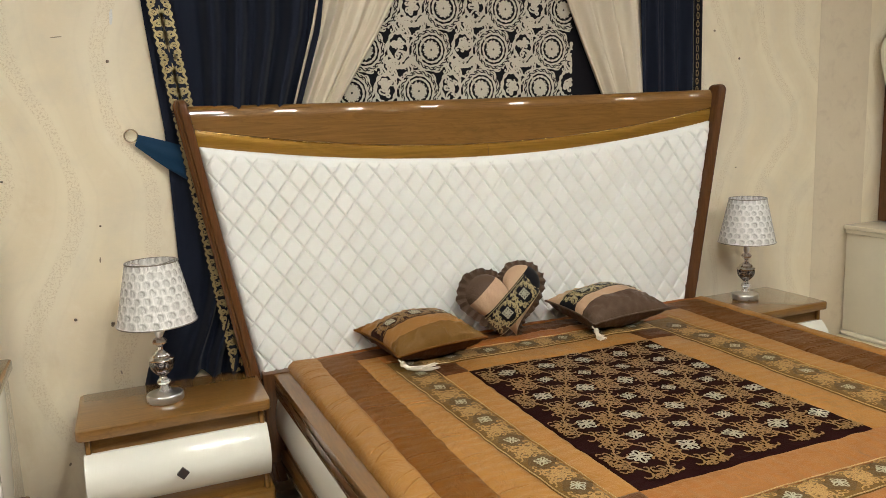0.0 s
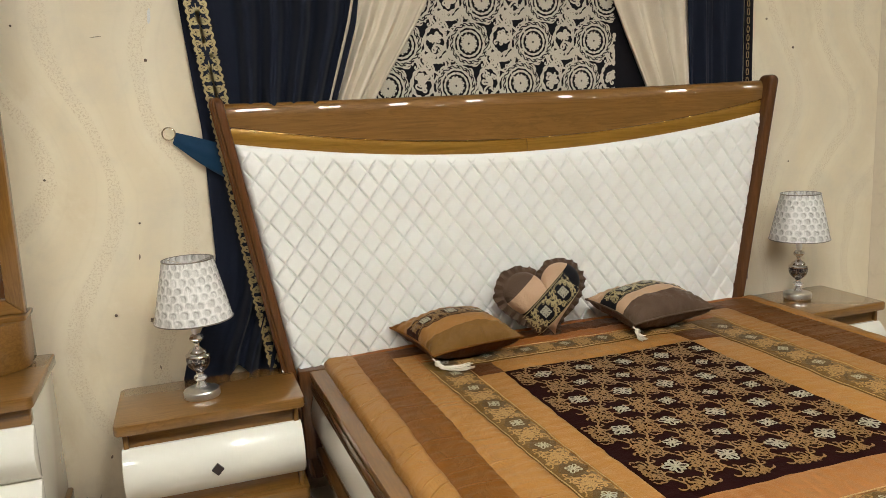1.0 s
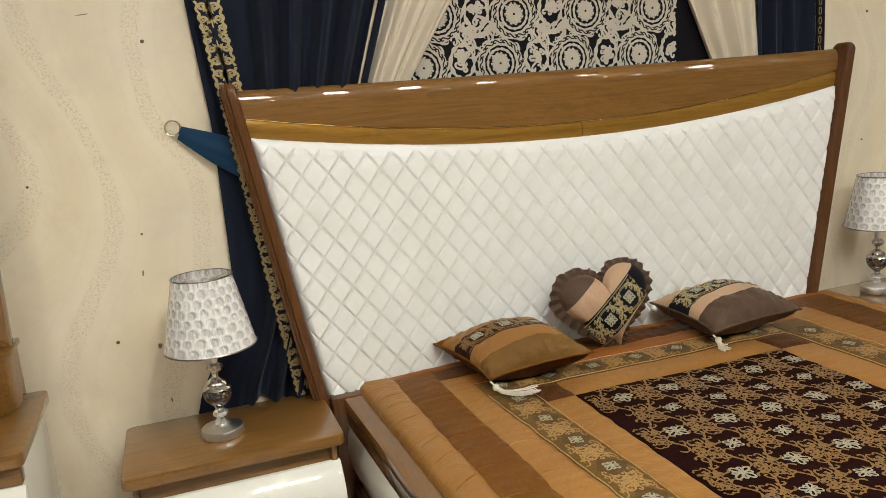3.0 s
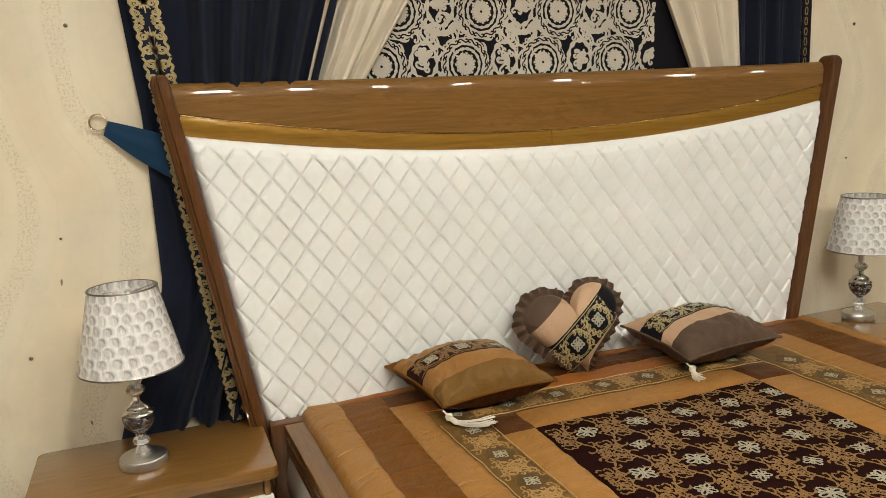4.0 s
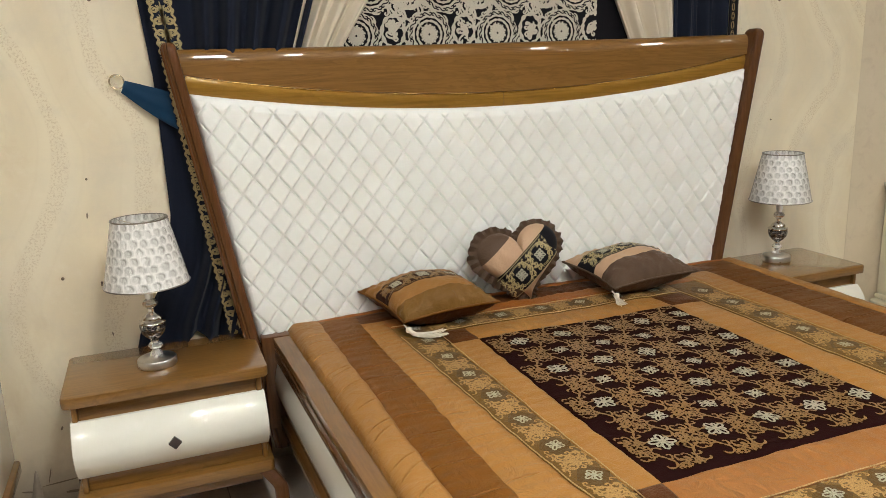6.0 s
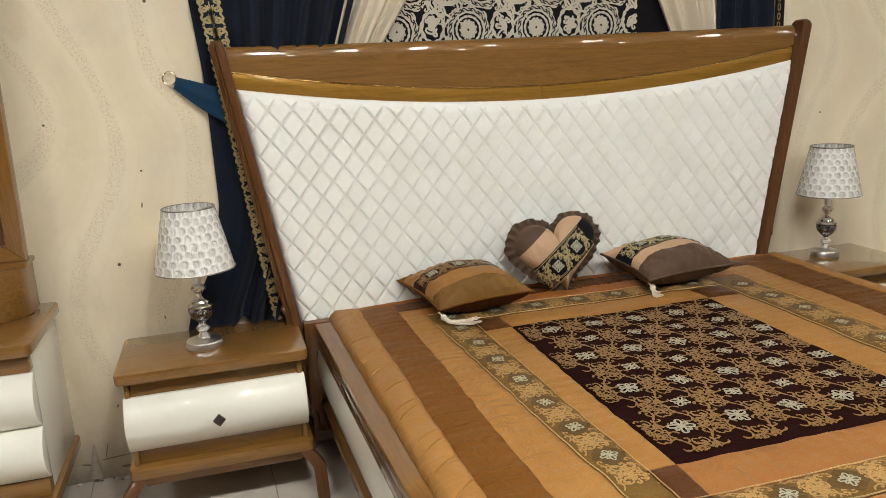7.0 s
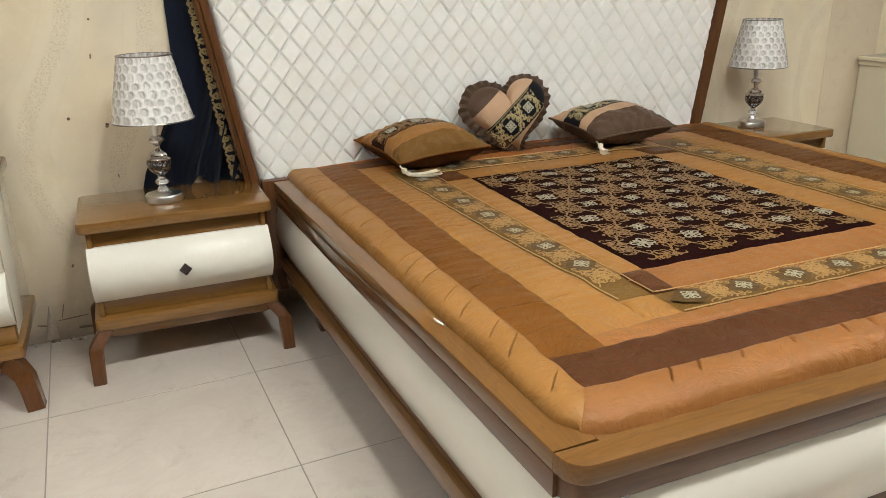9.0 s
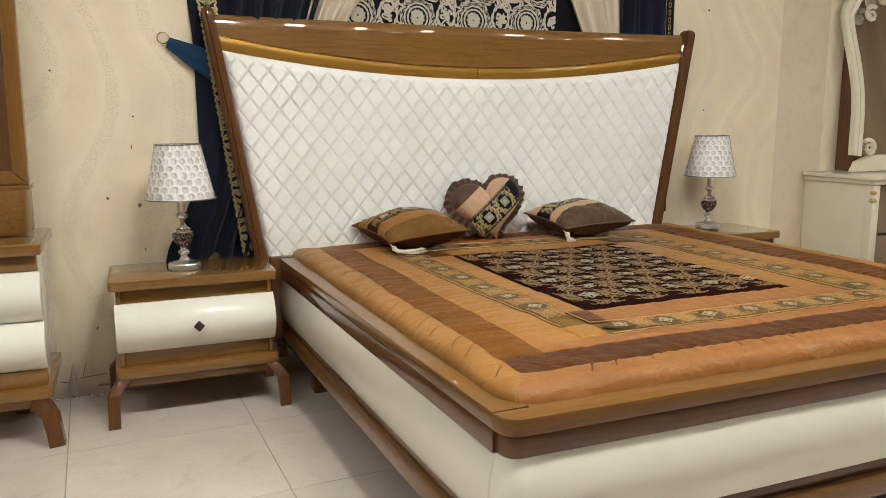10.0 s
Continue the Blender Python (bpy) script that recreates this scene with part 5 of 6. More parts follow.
for k, own in ((3, borders[0]), (4, borders[0])):
    cord(own, [(lx(k, y), y) for y in np.linspace(YD, Z4, 60)])
for k, own in ((2, borders[1]), (3, borders[1])):
    cord(own, [(rx(k, y), y) for y in np.linspace(YC, Z4, 60)])
cord(borders[2], [(x, YD) for x in np.linspace(lx(4, YD), rx(2, YD), 50)])
cord(borders[2], [(x, YC) for x in np.linspace(lx(3, YC), rx(2, YC), 50)])
cord(borders[3], [(x, Z4) for x in np.linspace(lx(4, Z4), rx(3, Z4), 50)])
cord(borders[3], [(x, Z3) for x in np.linspace(lx(4, Z3), rx(3, Z3), 50)])

# ---- printed ornament of the wall panel ----
ivory = fabric("ivory_print", (0.60, 0.545, 0.45), 0.8, 0.1, 320.0, 0.5)
prints = bmesh.new()


def fz(x, z):
    return (wall_x(x), -0.0105, z)


def fz2(x, z):
    return (wall_x(x), -0.0112, z)


LIM = (-0.70, 0.40, 1.30, 2.25)


layer = [0]


def stamp(pts, w, f=fz):
    """One printed stroke; each lies a hair above the last."""
    q = inside(pts, *LIM)
    if len(q) > 3:
        layer[0] = (layer[0] + 1) % 97
        lift = layer[0] * 1.5e-5
        ribbon(prints, q, w, lambda x, z: (f(x, z)[0], f(x, z)[1] - lift, z), False)


veins = bmesh.new()


def vein(pts, w):
    q = inside(pts, *LIM)
    if len(q) > 3:
        ribbon(veins, q, w, lambda x, z: (wall_x(x), -0.0135, z), False)


def medallion(x, z, seed):
    r_ = random.Random(seed)
    stamp(loop(x, z, 0.0665, 0.0685, 56), lambda t: 0.0205 + 0.005 * abs(math.sin(t * math.pi * 11)), fz)
    stamp(loop(x, z, 0.0445, 0.046, 40), lambda t: 0.0080 + 0.0028 * math.sin(t * 2 * math.pi * 15), fz2)
    for k in range(22):
        a = 2 * math.pi * k / 22
        rr = 0.030 + 0.0035 * (k % 2)
        stamp([(x + q * math.cos(a) * rr, z + q * math.sin(a) * rr * 1.06) for q in (0.12, 0.4, 0.7, 1.0)], lambda t, k=k: 0.0045 + 0.0042 * t - 0.006 * max(0, t - 0.75))
    stamp(loop(x, z, 0.009, 0.0095, 12), 0.007, fz2)
    # leaf cuts, curls and tongues
    for k in range(9):
        a = 2 * math.pi * k / 9 + r_.uniform(-0.1, 0.1)
        stamp(placed(C_OPEN, x + 0.083 * math.cos(a), z + 0.083 * math.sin(a), a + 1.2, 0.030), lambda t: 0.0075 * math.sin(math.pi * min(1, t + 0.1)) + 0.001)
    for k in range(13):
        a = 2 * math.pi * k / 13 + 0.2
        vein(placed(S_TIGHT, x + 0.068 * math.cos(a), z + 0.069 * math.sin(a), a + 0.9, 0.026), 0.0042)
    stamp(placed(S_TIGHT, x - 0.070, z - 0.050, 2.4, 0.050), 0.0095)
    stamp(loop(x - 0.072, z - 0.040, 0.010, 0.010, 12), 0.010)
    stamp(placed(S_LONG, x + 0.072, z - 0.070, 2.2, 0.060), 0.008)


def rose(x, z, seed):
    r_ = random.Random(seed)
    stamp(loop(x, z, 0.040, 0.052, 40), lambda t: 0.0115 + 0.005 * math.sin(t * 2 * math.pi * 9))
    for k in range(9):
        a = r_.uniform(0, 6.28)
        stamp(placed(S_TIGHT if k % 2 else C_TIGHT, x + r_.uniform(-0.014, 0.014), z + r_.uniform(-0.022, 0.022), a, r_.uniform(0.024, 0.036)), 0.0070)
    for s in (-1, 1):
        stamp(placed(C_OPEN, x + s * 0.028, z - 0.067, 0.5 * s, 0.062, 1), lambda t: 0.004 + 0.014 * math.sin(math.pi * t))
        stamp(placed(S_TIGHT, x + s * 0.016, z + 0.071, 1.3 * s, 0.030, s), 0.006)
        stamp([(x + s * 0.006, z + 0.058), (x + s * 0.012, z + 0.070), (x + s * 0.010, z + 0.084), (x + s * 0.018, z + 0.092)], 0.006)
    stamp([(x, z + 0.055), (x + 0.001, z + 0.072), (x, z + 0.088)], 0.006)


def acanthus(x, z, seed):
    """A curling spray of leaf tongues in the gap between rings."""
    r_ = random.Random(seed)
    for s in (-1, 1):
        for k in range(4):
            a = 0.5 + 0.75 * k
            stamp(placed(C_TIGHT, x + s * (0.014 + 0.011 * k), z - 0.030 + 0.020 * k, s * (a + r_.uniform(-0.3, 0.3)), 0.034 + 0.006 * (k % 2), s), lambda t: 0.0025 + 0.0055 * math.sin(math.pi * t))
        stamp(placed(S_LONG, x + s * 0.034, z - 0.012, s * 1.1, 0.080, s), lambda t: 0.003 + 0.004 * abs(math.sin(t * 14)))
        stamp(placed(S_TIGHT, x + s * 0.050, z + 0.034, -s * 0.5, 0.050, s), 0.005)


for j in range(-1, 5):
    z = 1.650 + 0.153 * j
    for i in range(-4, 4):
        x = 0.044 + 0.262 * i + 0.057 * j
        medallion(x, z, 31 * i + j)
        rose(x - 0.131, z + 0.012, 17 * i + 5 * j)
        acanthus(x - 0.062, z + 0.082, 7 * i + 3 * j)
tagged(part("vein_print", veins, black_cloth, panel_cloth, smooth=0), kind="stuff")
tagged(part("print", prints, ivory, panel_cloth, "ivory print of ring medallions, roses and acanthus scrolls", smooth=0), kind="stuff")

# ---- gold trim down the leading edge of the navy curtain ----
trim_gold = thread("trim_gold", (0.50, 0.40, 0.20), 0.4, 0.38)


def trim_left(z):
    return -1.190 + 0.128 * (1.742 - z)


def ft(u, v):
    """u across the trim from -1 to 1, v metres down from the top of the visible run."""
    z = 2.36 - v
    return (trim_left(z) + 0.036 + 0.035 * u, -0.0665, z)


def fband(a, b):
    z = 0.522 + (2.38 - 0.522) * b
    return (trim_left(z) + 0.072 * a, -0.064, z)


trim = part("trim_band", slab(4, 40, fband, (0, 0.0025, 0)), navy, blue_left, "navy band carrying gold scroll trim")
tm = bmesh.new()


def ftm(x, y):
    """Draws each repeat a fifth shorter than it was laid out."""
    return ft(x / 0.035, y * 0.815)


def volute(cx, cy, r, a0, turns, hand):
    """A spiral that winds in to (cx, cy)."""
    pts = []
    for i in range(27):
        q = i / 26
        a = a0 + hand * turns * 2 * math.pi * q
        pts.append((cx + r * (1 - 0.85 * q) * math.cos(a), cy + r * (1 - 0.85 * q) * math.sin(a)))
    return pts


for k in range(10):
    v0 = 0.225 * k
    c = v0 + 0.1125
    for up in (-1, 1):
        for s in (-1, 1):
            ribbon(tm, volute(s * 0.0165, c + up * 0.022, 0.0150, math.pi / 2 * up, 1.6, s * up), 0.0092, ftm)
            ribbon(tm, volute(s * 0.0195, c + up * 0.063, 0.0115, math.pi / 2 * up, 1.4, -s * up), 0.0082, ftm)
            ribbon(tm, volute(s * 0.0215, c + up * 0.090, 0.0090, -math.pi / 2 * up, 1.3, s * up), 0.0076, ftm)
            # stems that fan out of the middle
            for w0, w1, h0, h1 in ((0.001, 0.010, 0.0, 0.046), (0.002, 0.017, 0.004, 0.038), (0.001, 0.007, 0.030, 0.078), (0.003, 0.014, 0.046, 0.080)):
                ribbon(tm, [(s * (w0 + (w1 - w0) * q * q), c + up * (h0 + (h1 - h0) * q)) for q in np.linspace(0, 1, 7)], 0.0065, ftm)
            edge = [(s * (0.0310 + 0.0030 * math.cos(q * 2 * math.pi * 3.5)), c + up * q * 0.104) for q in np.linspace(0.02, 1, 30)]
            ribbon(tm, edge, 0.0076, ftm, False)
            ribbon(tm, [(s * (0.033 - 0.024 * q), c + up * (0.104 + 0.006 * math.sin(q * 3.1))) for q in np.linspace(0, 1, 8)], 0.0082, ftm, False)
            ribbon(tm, [(s * (0.011 + 0.004 * math.sin(q * 3.1)), c + up * (0.098 + 0.014 * q)) for q in np.linspace(0, 1, 8)], 0.0076, ftm, False)
        ribbon(tm, [(0, c + up * 0.002), (0, c + up * 0.05), (0, c + up * 0.092)], 0.0076, ftm)
tagged(part("gold_embroidery", tm, trim_gold, trim, "openwork gold scroll embroidery", smooth=0), kind="stuff")
# narrow trim and dark facing on the far curtain's edge
part("trim_band", box(1.036, 1.068, -0.040, -0.036, 0.6, 2.38, 0), black_cloth, blue_right)
tr = bmesh.new()
for k in range(47):
    z = 0.7 + 0.035 * k
    for s in (-1, 1):
        ribbon(tr, placed(C_TIGHT, 1.052 + s * 0.006, z, math.pi / 2, 0.026, s), 0.0032, lambda x, z_: (x, -0.0415, z_))
tagged(part("gold_embroidery", tr, cord_thread, blue_right, smooth=0), kind="stuff")
part("facing", box(1.069, 1.084, -0.034, -0.010, 0.6, 2.38, 0.002), black_cloth, blue_right)

# ---- tieback ----
tie = thing("curtain_tieback", (-1.285, 0, 1.365), "blue cloth curtain tieback hooked to the wall by a brass ring", "tieback")


def ftie(a, b):
    top = Vector((-1.273, -0.016, 1.374)).lerp(Vector((-1.06, -0.060, 1.300)), a)
    bot = Vector((-1.288, -0.016, 1.338)).lerp(Vector((-1.06, -0.060, 1.175)), a)
    bot.z -= 0.014 * math.sin(math.pi * a)
    top.z += 0.004 * math.sin(math.pi * a)
    p = top.lerp(bot, b)
    p.y -= 0.010 * math.sin(math.pi * b) * (0.4 + a) + 0.003 * math.sin(b * 14 + a * 3) * a
    return p


part("band", move(slab(30, 16, ftie, (0, 0.004, 0)), Matrix.Translation((0.010, 0, 0.006))), teal, tie, "plain blue band", smooth=60)
rc = Vector((-1.287, -0.012, 1.377))
part("ring", tube([(rc.x + 0.021 * math.cos(2 * math.pi * i / 28), rc.y - 0.004, rc.z + 0.021 * math.sin(2 * math.pi * i / 28)) for i in range(29)], 0.0026, 8), metal("old_brass", (0.55, 0.47, 0.33), 0.25), tie, "thin brass ring")
part("hook", tube([(rc.x - 0.004, 0.0, rc.z + 0.018), (rc.x - 0.004, -0.014, rc.z + 0.016), (rc.x - 0.004, -0.016, rc.z + 0.022)], 0.002, 6), silver, tie)

# ---- cushions ----


def cut(bm, co, no, keep_outer):
    """Keeps the part of a mesh on one side of a plane."""
    bmesh.ops.bisect_plane(bm, geom=bm.verts[:] + bm.edges[:] + bm.faces[:], plane_co=co, plane_no=no, clear_inner=keep_outer, clear_outer=not keep_outer)
    return bm


def pillow_point(C, n, up, dn):
    """The point at (u, v) in -1..1 of the face that bulges by up (or dn, downwards)."""
    def f(u, v, side):
        a, b = (u + 1) / 2, (v + 1) / 2
        pull = 0.11
        uu = u * (1 - pull * (1 - v * v) * abs(u))
        vv = v * (1 - pull * (1 - u * u) * abs(v))
        a, b = (uu + 1) / 2, (vv + 1) / 2
        p = (C[0] * (1 - a) + C[1] * a) * (1 - b) + (C[3] * (1 - a) + C[2] * a) * b
        h = (max(0.0, 1 - u * u) * max(0.0, 1 - v * v)) ** (0.50 if side > 0 else 0.42)
        e = max(abs(u), abs(v)) ** 6
        w = 0.0062 * max(abs(u), abs(v)) ** 3 * math.sin(26 * (u - v) + 4 * noise.noise(Vector((u * 4, v * 4, 2 + side)))) * (1 - e) + 0.0045 * e * math.sin(17 * (u + v) + 5 * noise.noise(Vector((u * 3, v * 3, side)))) + 0.007 * noise.noise(Vector((p.x * 13, p.y * 13, p.z * 9 + side))) + 0.003 * noise.noise(Vector((p.x * 40, p.y * 40, side)))
        return p + n * (h * (up if side > 0 else -dn) + w * min(1.0, 3 * h))
    return f


def medallions(parent, on, flowers, knots, half, xa, xb, gold=None):
    """A band of flowers in ovals with knots of small gold curls between; lengths in metres along and across the band."""
    for q in flowers:
        pale = bmesh.new()
        for k in range(8):
            ribbon(pale, petal(q, 0, k * math.pi / 4, 0.021 if k % 2 else 0.016, 0.0056), 0.0050, on, False)
        part("embroidered_flower", pale, pale_thread, parent, smooth=0)
    work = bmesh.new()
    for q in flowers:
        for r in (1.0, 0.90):
            ring = inside([(q + 0.041 * r * math.cos(a), half * 0.94 * r * math.sin(a)) for a in np.linspace(0, 2 * math.pi, 41)], xa, xb, -half, half)
            if len(ring) > 4:
                ribbon(work, ring, 0.0018, on, False)
    for q in knots:
        for j in (-0.80, -0.42, 0.0, 0.42, 0.80):
            for s in (-1, 1):
                dx = s * (0.008 + 0.019 * abs(j) ** 1.4)
                for shape, ox, oy, turn, size, wide in ((C_TIGHT, 0, 0, 0.5 * s, 0.021, 0.0042), (S_TIGHT, -0.4 * dx, 0.006 * s, 1.2 * s, 0.019, 0.0038), (C_OPEN, 0.35 * dx, -0.004, 2.1 * s, 0.015, 0.0036)):
                    run = inside(placed(shape, q + dx + ox, j * half + oy, turn, size, s), xa, xb, -half, half)
                    if len(run) > 4:
                        ribbon(work, run, wide, on)
    for s in (-1, 1):
        ribbon(work, [(x, s * half * 1.08) for x in np.linspace(xa, xb, 40)], 0.0024, on, False)
    tagged(part("scroll_embroidery", work, gold or trim_gold, parent, smooth=0), kind="stuff")


def cushion(C, stripes, under, cord_mat, label, band_row, up=0.080, dn=0.078):
    C = [Vector(c) for c in C]
    n = (C[1] - C[0]).cross(C[3] - C[0]).normalized()
    mid = sum(C, Vector()) / 4
    t = thing("cushion", (mid.x, mid.y, 0.55), label, "cushion", "cushions on the bed")
    f = pillow_point(C, n, up, dn)
    for k, (v0, v1, m, lab) in enumerate(stripes):
        nv = max(4, int(24 * (v1 - v0)))
        bm = grid(60, 2 * nv, lambda a, b: f(2 * a - 1, 2 * (v0 + (v1 - v0) * b) - 1, 1))
        p = part("cover_stripe", bm, m, t, lab, smooth=80)
        if k == band_row:
            long, wide = (C[1] - C[0]).length / 2, (C[3] - C[0]).length * (v1 - v0)

            def on(x, y, v0=v0, v1=v1, long=long, wide=wide):
                return f(x / long, 2 * (v0 + (v1 - v0) * (0.5 + y / wide)) - 1, 1) + n * 0.0022
            medallions(p, on, (-0.098, 0.0, 0.098), (-0.147, -0.049, 0.049, 0.147), wide * 0.42, -long * 0.96, long * 0.96, gold_thread if stripes[band_row][2] is maroon else trim_gold)
    bm = grid(30, 30, lambda a, b: f(2 * a - 1, 2 * b - 1, -1))
    bmesh.ops.reverse_faces(bm, faces=bm.faces[:])
    part("underside", bm, under, t, smooth=80)
    ring = [f(u, -1, 1) for u in np.linspace(-1, 1, 30)] + [f(1, v, 1) for v in np.linspace(-1, 1, 30)][1:] + [f(u, 1, 1) for u in np.linspace(1, -1, 30)][1:] + [f(-1, v, 1) for v in np.linspace(1, -1, 30)][1:]
    part("piping", tube(ring, 0.0042, 7), cord_mat, t, "corded edge")
    return t


rust_silk = silk("rust_gold_silk", (0.27, 0.125, 0.033), (0.32, 0.158, 0.048))
ochre_silk = silk("ochre_silk", (0.155, 0.078, 0.019), (0.19, 0.10, 0.027))
maroon = silk("maroon_silk", (0.030, 0.013, 0.010), (0.045, 0.018, 0.013))
cushion([(-0.521, -0.412, 0.594), (-0.208, -0.462, 0.634), (-0.250, -0.165, 0.664), (-0.594, -0.130, 0.632)],
        [(0.0, 0.23, ochre_silk, "olive-gold stripe"), (0.23, 0.44, rust_silk, "gold stripe"), (0.44, 0.70, maroon, "dark embroidered stripe"), (0.70, 0.90, rust_silk, ""), (0.90, 1.0, brown_silk, "")],
        umber_silk, brown_silk, "gold and brown striped silk cushion lying against the headboard", 2)
cushion([(0.238, -0.452, 0.610), (0.598, -0.436, 0.624), (0.572, -0.150, 0.650), (0.195, -0.168, 0.648)],
        [(0.0, 0.31, taupe_silk, "grey-brown stripe"), (0.31, 0.47, beige_silk, "beige stripe"), (0.47, 0.77, black_cloth, "black embroidered stripe"), (0.77, 1.0, beige_silk, "")],
        taupe_silk, taupe_silk, "taupe and beige striped silk cushion lying against the headboard", 2)


def tassel(path, label):
    t = thing("tassel", path[0], label, "tassel", "cushion tassels")
    P = [Vector(p) for p in path]
    part("knot", move(lathe([(0.0, -0.011), (0.008, -0.008), (0.0105, 0.0), (0.008, 0.008), (0.0, 0.011)], 0, 0, 12), Matrix.Translation(P[0])), cotton, t)
    r = random.Random(4)
    strands = []
    for k in range(26):
        o = Vector((r.uniform(-1, 1), r.uniform(-1, 1), r.uniform(-0.3, 1)))
        pts = []
        for i, p in enumerate(P):
            s = 0.004 + 0.012 * (i / (len(P) - 1)) ** 1.3
            q = p + o * s
            q.z = max(q.z, p.z - 0.003)
            pts.append(q)
        strands.append(tube(pts, 0.0016, 4))
    part("skirt", join(*strands), cotton, t, "loose ivory threads")
    wrap = tube([P[0].lerp(P[1], 0.25), P[0].lerp(P[1], 0.9)], 0.0075, 10)
    part("binding", wrap, cotton, t)
    part("cord", tube([P[0] + Vector((-0.012, 0.012, 0.016)), P[0]], 0.0025, 6), cotton, t)


zq = 0.562
tassel([(-0.512, -0.430, zq + 0.012), (-0.498, -0.452, zq), (-0.478, -0.474, zq), (-0.452, -0.490, zq + 0.001), (-0.420, -0.494, zq + 0.002)], "ivory thread tassel lying on the bedspread")
tassel([(0.242, -0.462, zq + 0.026), (0.243, -0.468, zq + 0.012), (0.245, -0.474, zq + 0.002), (0.250, -0.484, zq - 0.002)], "short ivory thread tassel at a cushion corner")

# heart-shaped cushion, leaning back on the headboard
HC = Vector((-0.004, -0.215, 0.681))
H_ROT = Matrix.Rotation(radians(-16), 4, "X") @ Matrix.Rotation(radians(-9), 4, "Y")
H_M = Matrix.Translation(HC) @ Matrix.Rotation(radians(-8), 4, "Z") @ H_ROT
HS = 0.0092


def heart(t, r):
    x = 16 * math.sin(t) ** 3
    z = 13 * math.cos(t) - 5 * math.cos(2 * t) - 2 * math.cos(3 * t) - math.cos(4 * t)
    return x * HS * 1.06 * r, (z + 2.0) * HS * r


def heart_face(side, nr=16, nt=96):
    bm = bmesh.new()
    rings = []
    for i in range(1, nr + 1):
        r = i / nr
        ring = []
        for k in range(nt):
            x, z = heart(2 * math.pi * k / nt, r)
            h = 0.054 * (1 - r ** 3.6) ** 0.55
            w = 0.009 * noise.noise(Vector((x * 20, z * 20, side))) + 0.003 * noise.noise(Vector((x * 60, z * 60, side)))
            ring.append(bm.verts.new((x, -side * h + w * (1 - r), z)))
        rings.append(ring)
    c = bm.verts.new((0, -side * 0.054, 0.0))
    for k in range(nt):
        bm.faces.new((c, rings[0][k], rings[0][(k + 1) % nt]))
    for a, b in zip(rings, rings[1:]):
        for k in range(nt):
            bm.faces.new((a[k], b[k], b[(k + 1) % nt], a[(k + 1) % nt]))
    bmesh.ops.recalc_face_normals(bm, faces=bm.faces[:])
    return bm


hc = thing("heart_cushion", (HC.x, HC.y, 0.55), "heart-shaped silk cushion with pleated brown frill against the headboard", "cushion", "cushions on the bed")
DIAG = Vector((-0.54, 0, 0.84)).normalized()
LEVELS = [(-9.0, -0.070, beige_silk, "beige lower stripe"), (-0.070, 0.030, black_cloth, "black embroidered stripe"), (0.030, 0.100, beige_silk, "beige stripe"), (0.100, 9.0, taupe_silk, "grey-brown stripe")]
for a, b, m, lab in LEVELS:
    bm = heart_face(1)
    if a > -5:
        cut(bm, DIAG * a, DIAG, True)
    if b < 5:
        cut(bm, DIAG * b, DIAG, False)
    stripe = part("cover_stripe", move(bm, H_M), m, hc, lab, smooth=70)
    if m is black_cloth:
        across = Vector((DIAG.z, 0, -DIAG.x))
        def on_heart(x, y, mid=(a + b) / 2):
            p = across * x + DIAG * (mid + y)
            rmin = min(1.0, max(0.0, math.hypot(p.x / 0.140, (p.z - 0.005) / 0.138)))
            h = 0.054 * max(0.0, 1 - rmin ** 3.6) ** 0.55
            return H_M @ Vector((p.x, -h - 0.0065, p.z))
        medallions(stripe, on_heart, (-0.044, 0.056), (-0.094, 0.006, 0.106), 0.043, -0.118, 0.124)
part("back_cover", move(heart_face(-1), H_M), taupe_silk, hc, smooth=70)
NP = 46


def frill(a, b):
    t = 2 * math.pi * a
    x, z = heart(t, 0.985)
    xb, zb = heart(t + 0.01, 0.985)
    xa, za = heart(t - 0.01, 0.985)
    dx, dz = xb - xa, zb - za
    d = math.hypot(dx, dz) or 1
    nx, nz = dz / d * -1, dx / d
    ph = a * NP
    saw = abs((ph % 1.0) - 0.5) * 2
    out = (0.020 + 0.014 * max(0.0, math.sin(t - 2.6))) * b * (1.0 + 0.45 * noise.noise(Vector((math.floor(ph) * 1.7, 0.3, 1.0))))
    lean = 0.015 * (saw - 0.5) * b
    return H_M @ Vector((x + nx * out, -0.004 - lean * 1.6 + 0.006 * b, z + nz * out))


part("frill", slab(NP * 8, 4, frill, (0, 0.0022, 0)), taupe_silk, hc, "pleated brown silk frill", smooth=25)

# ---- marks and small fixings on the wall ----
old_iron = metal("old_iron", (0.20, 0.15, 0.11), 0.5)
for x, z, r in ((-1.696, 1.243, 0.0045), (-1.349, 1.614, 0.006), (-1.536, 0.766, 0.006), (-1.427, 1.076, 0.004), (-1.425, 0.738, 0.005), (1.284, 1.596, 0.006), (1.278, 1.10, 0.004), (-1.73, 1.73, 0.004)):
    x, z = wall_x(x), z + 0.007
    nail = lathe([(0.0, 0.0), (r * 0.8, 0.001), (r * 0.9, 0.004), (r * 0.4, 0.006), (0.0, 0.0065)], 0, 0, 10)
    solo("wall_nail", move(nail, Matrix.Translation((x, 0, z)) @ Matrix.Rotation(radians(90), 4, "X")), old_iron, "rusty nail head in the wallpapered wall", "nail", "wall nails", origin=(x, 0, z))
scar = fabric("bare_plaster", (0.30, 0.24, 0.17), 0.9, 0.0, 300.0, 0.4)
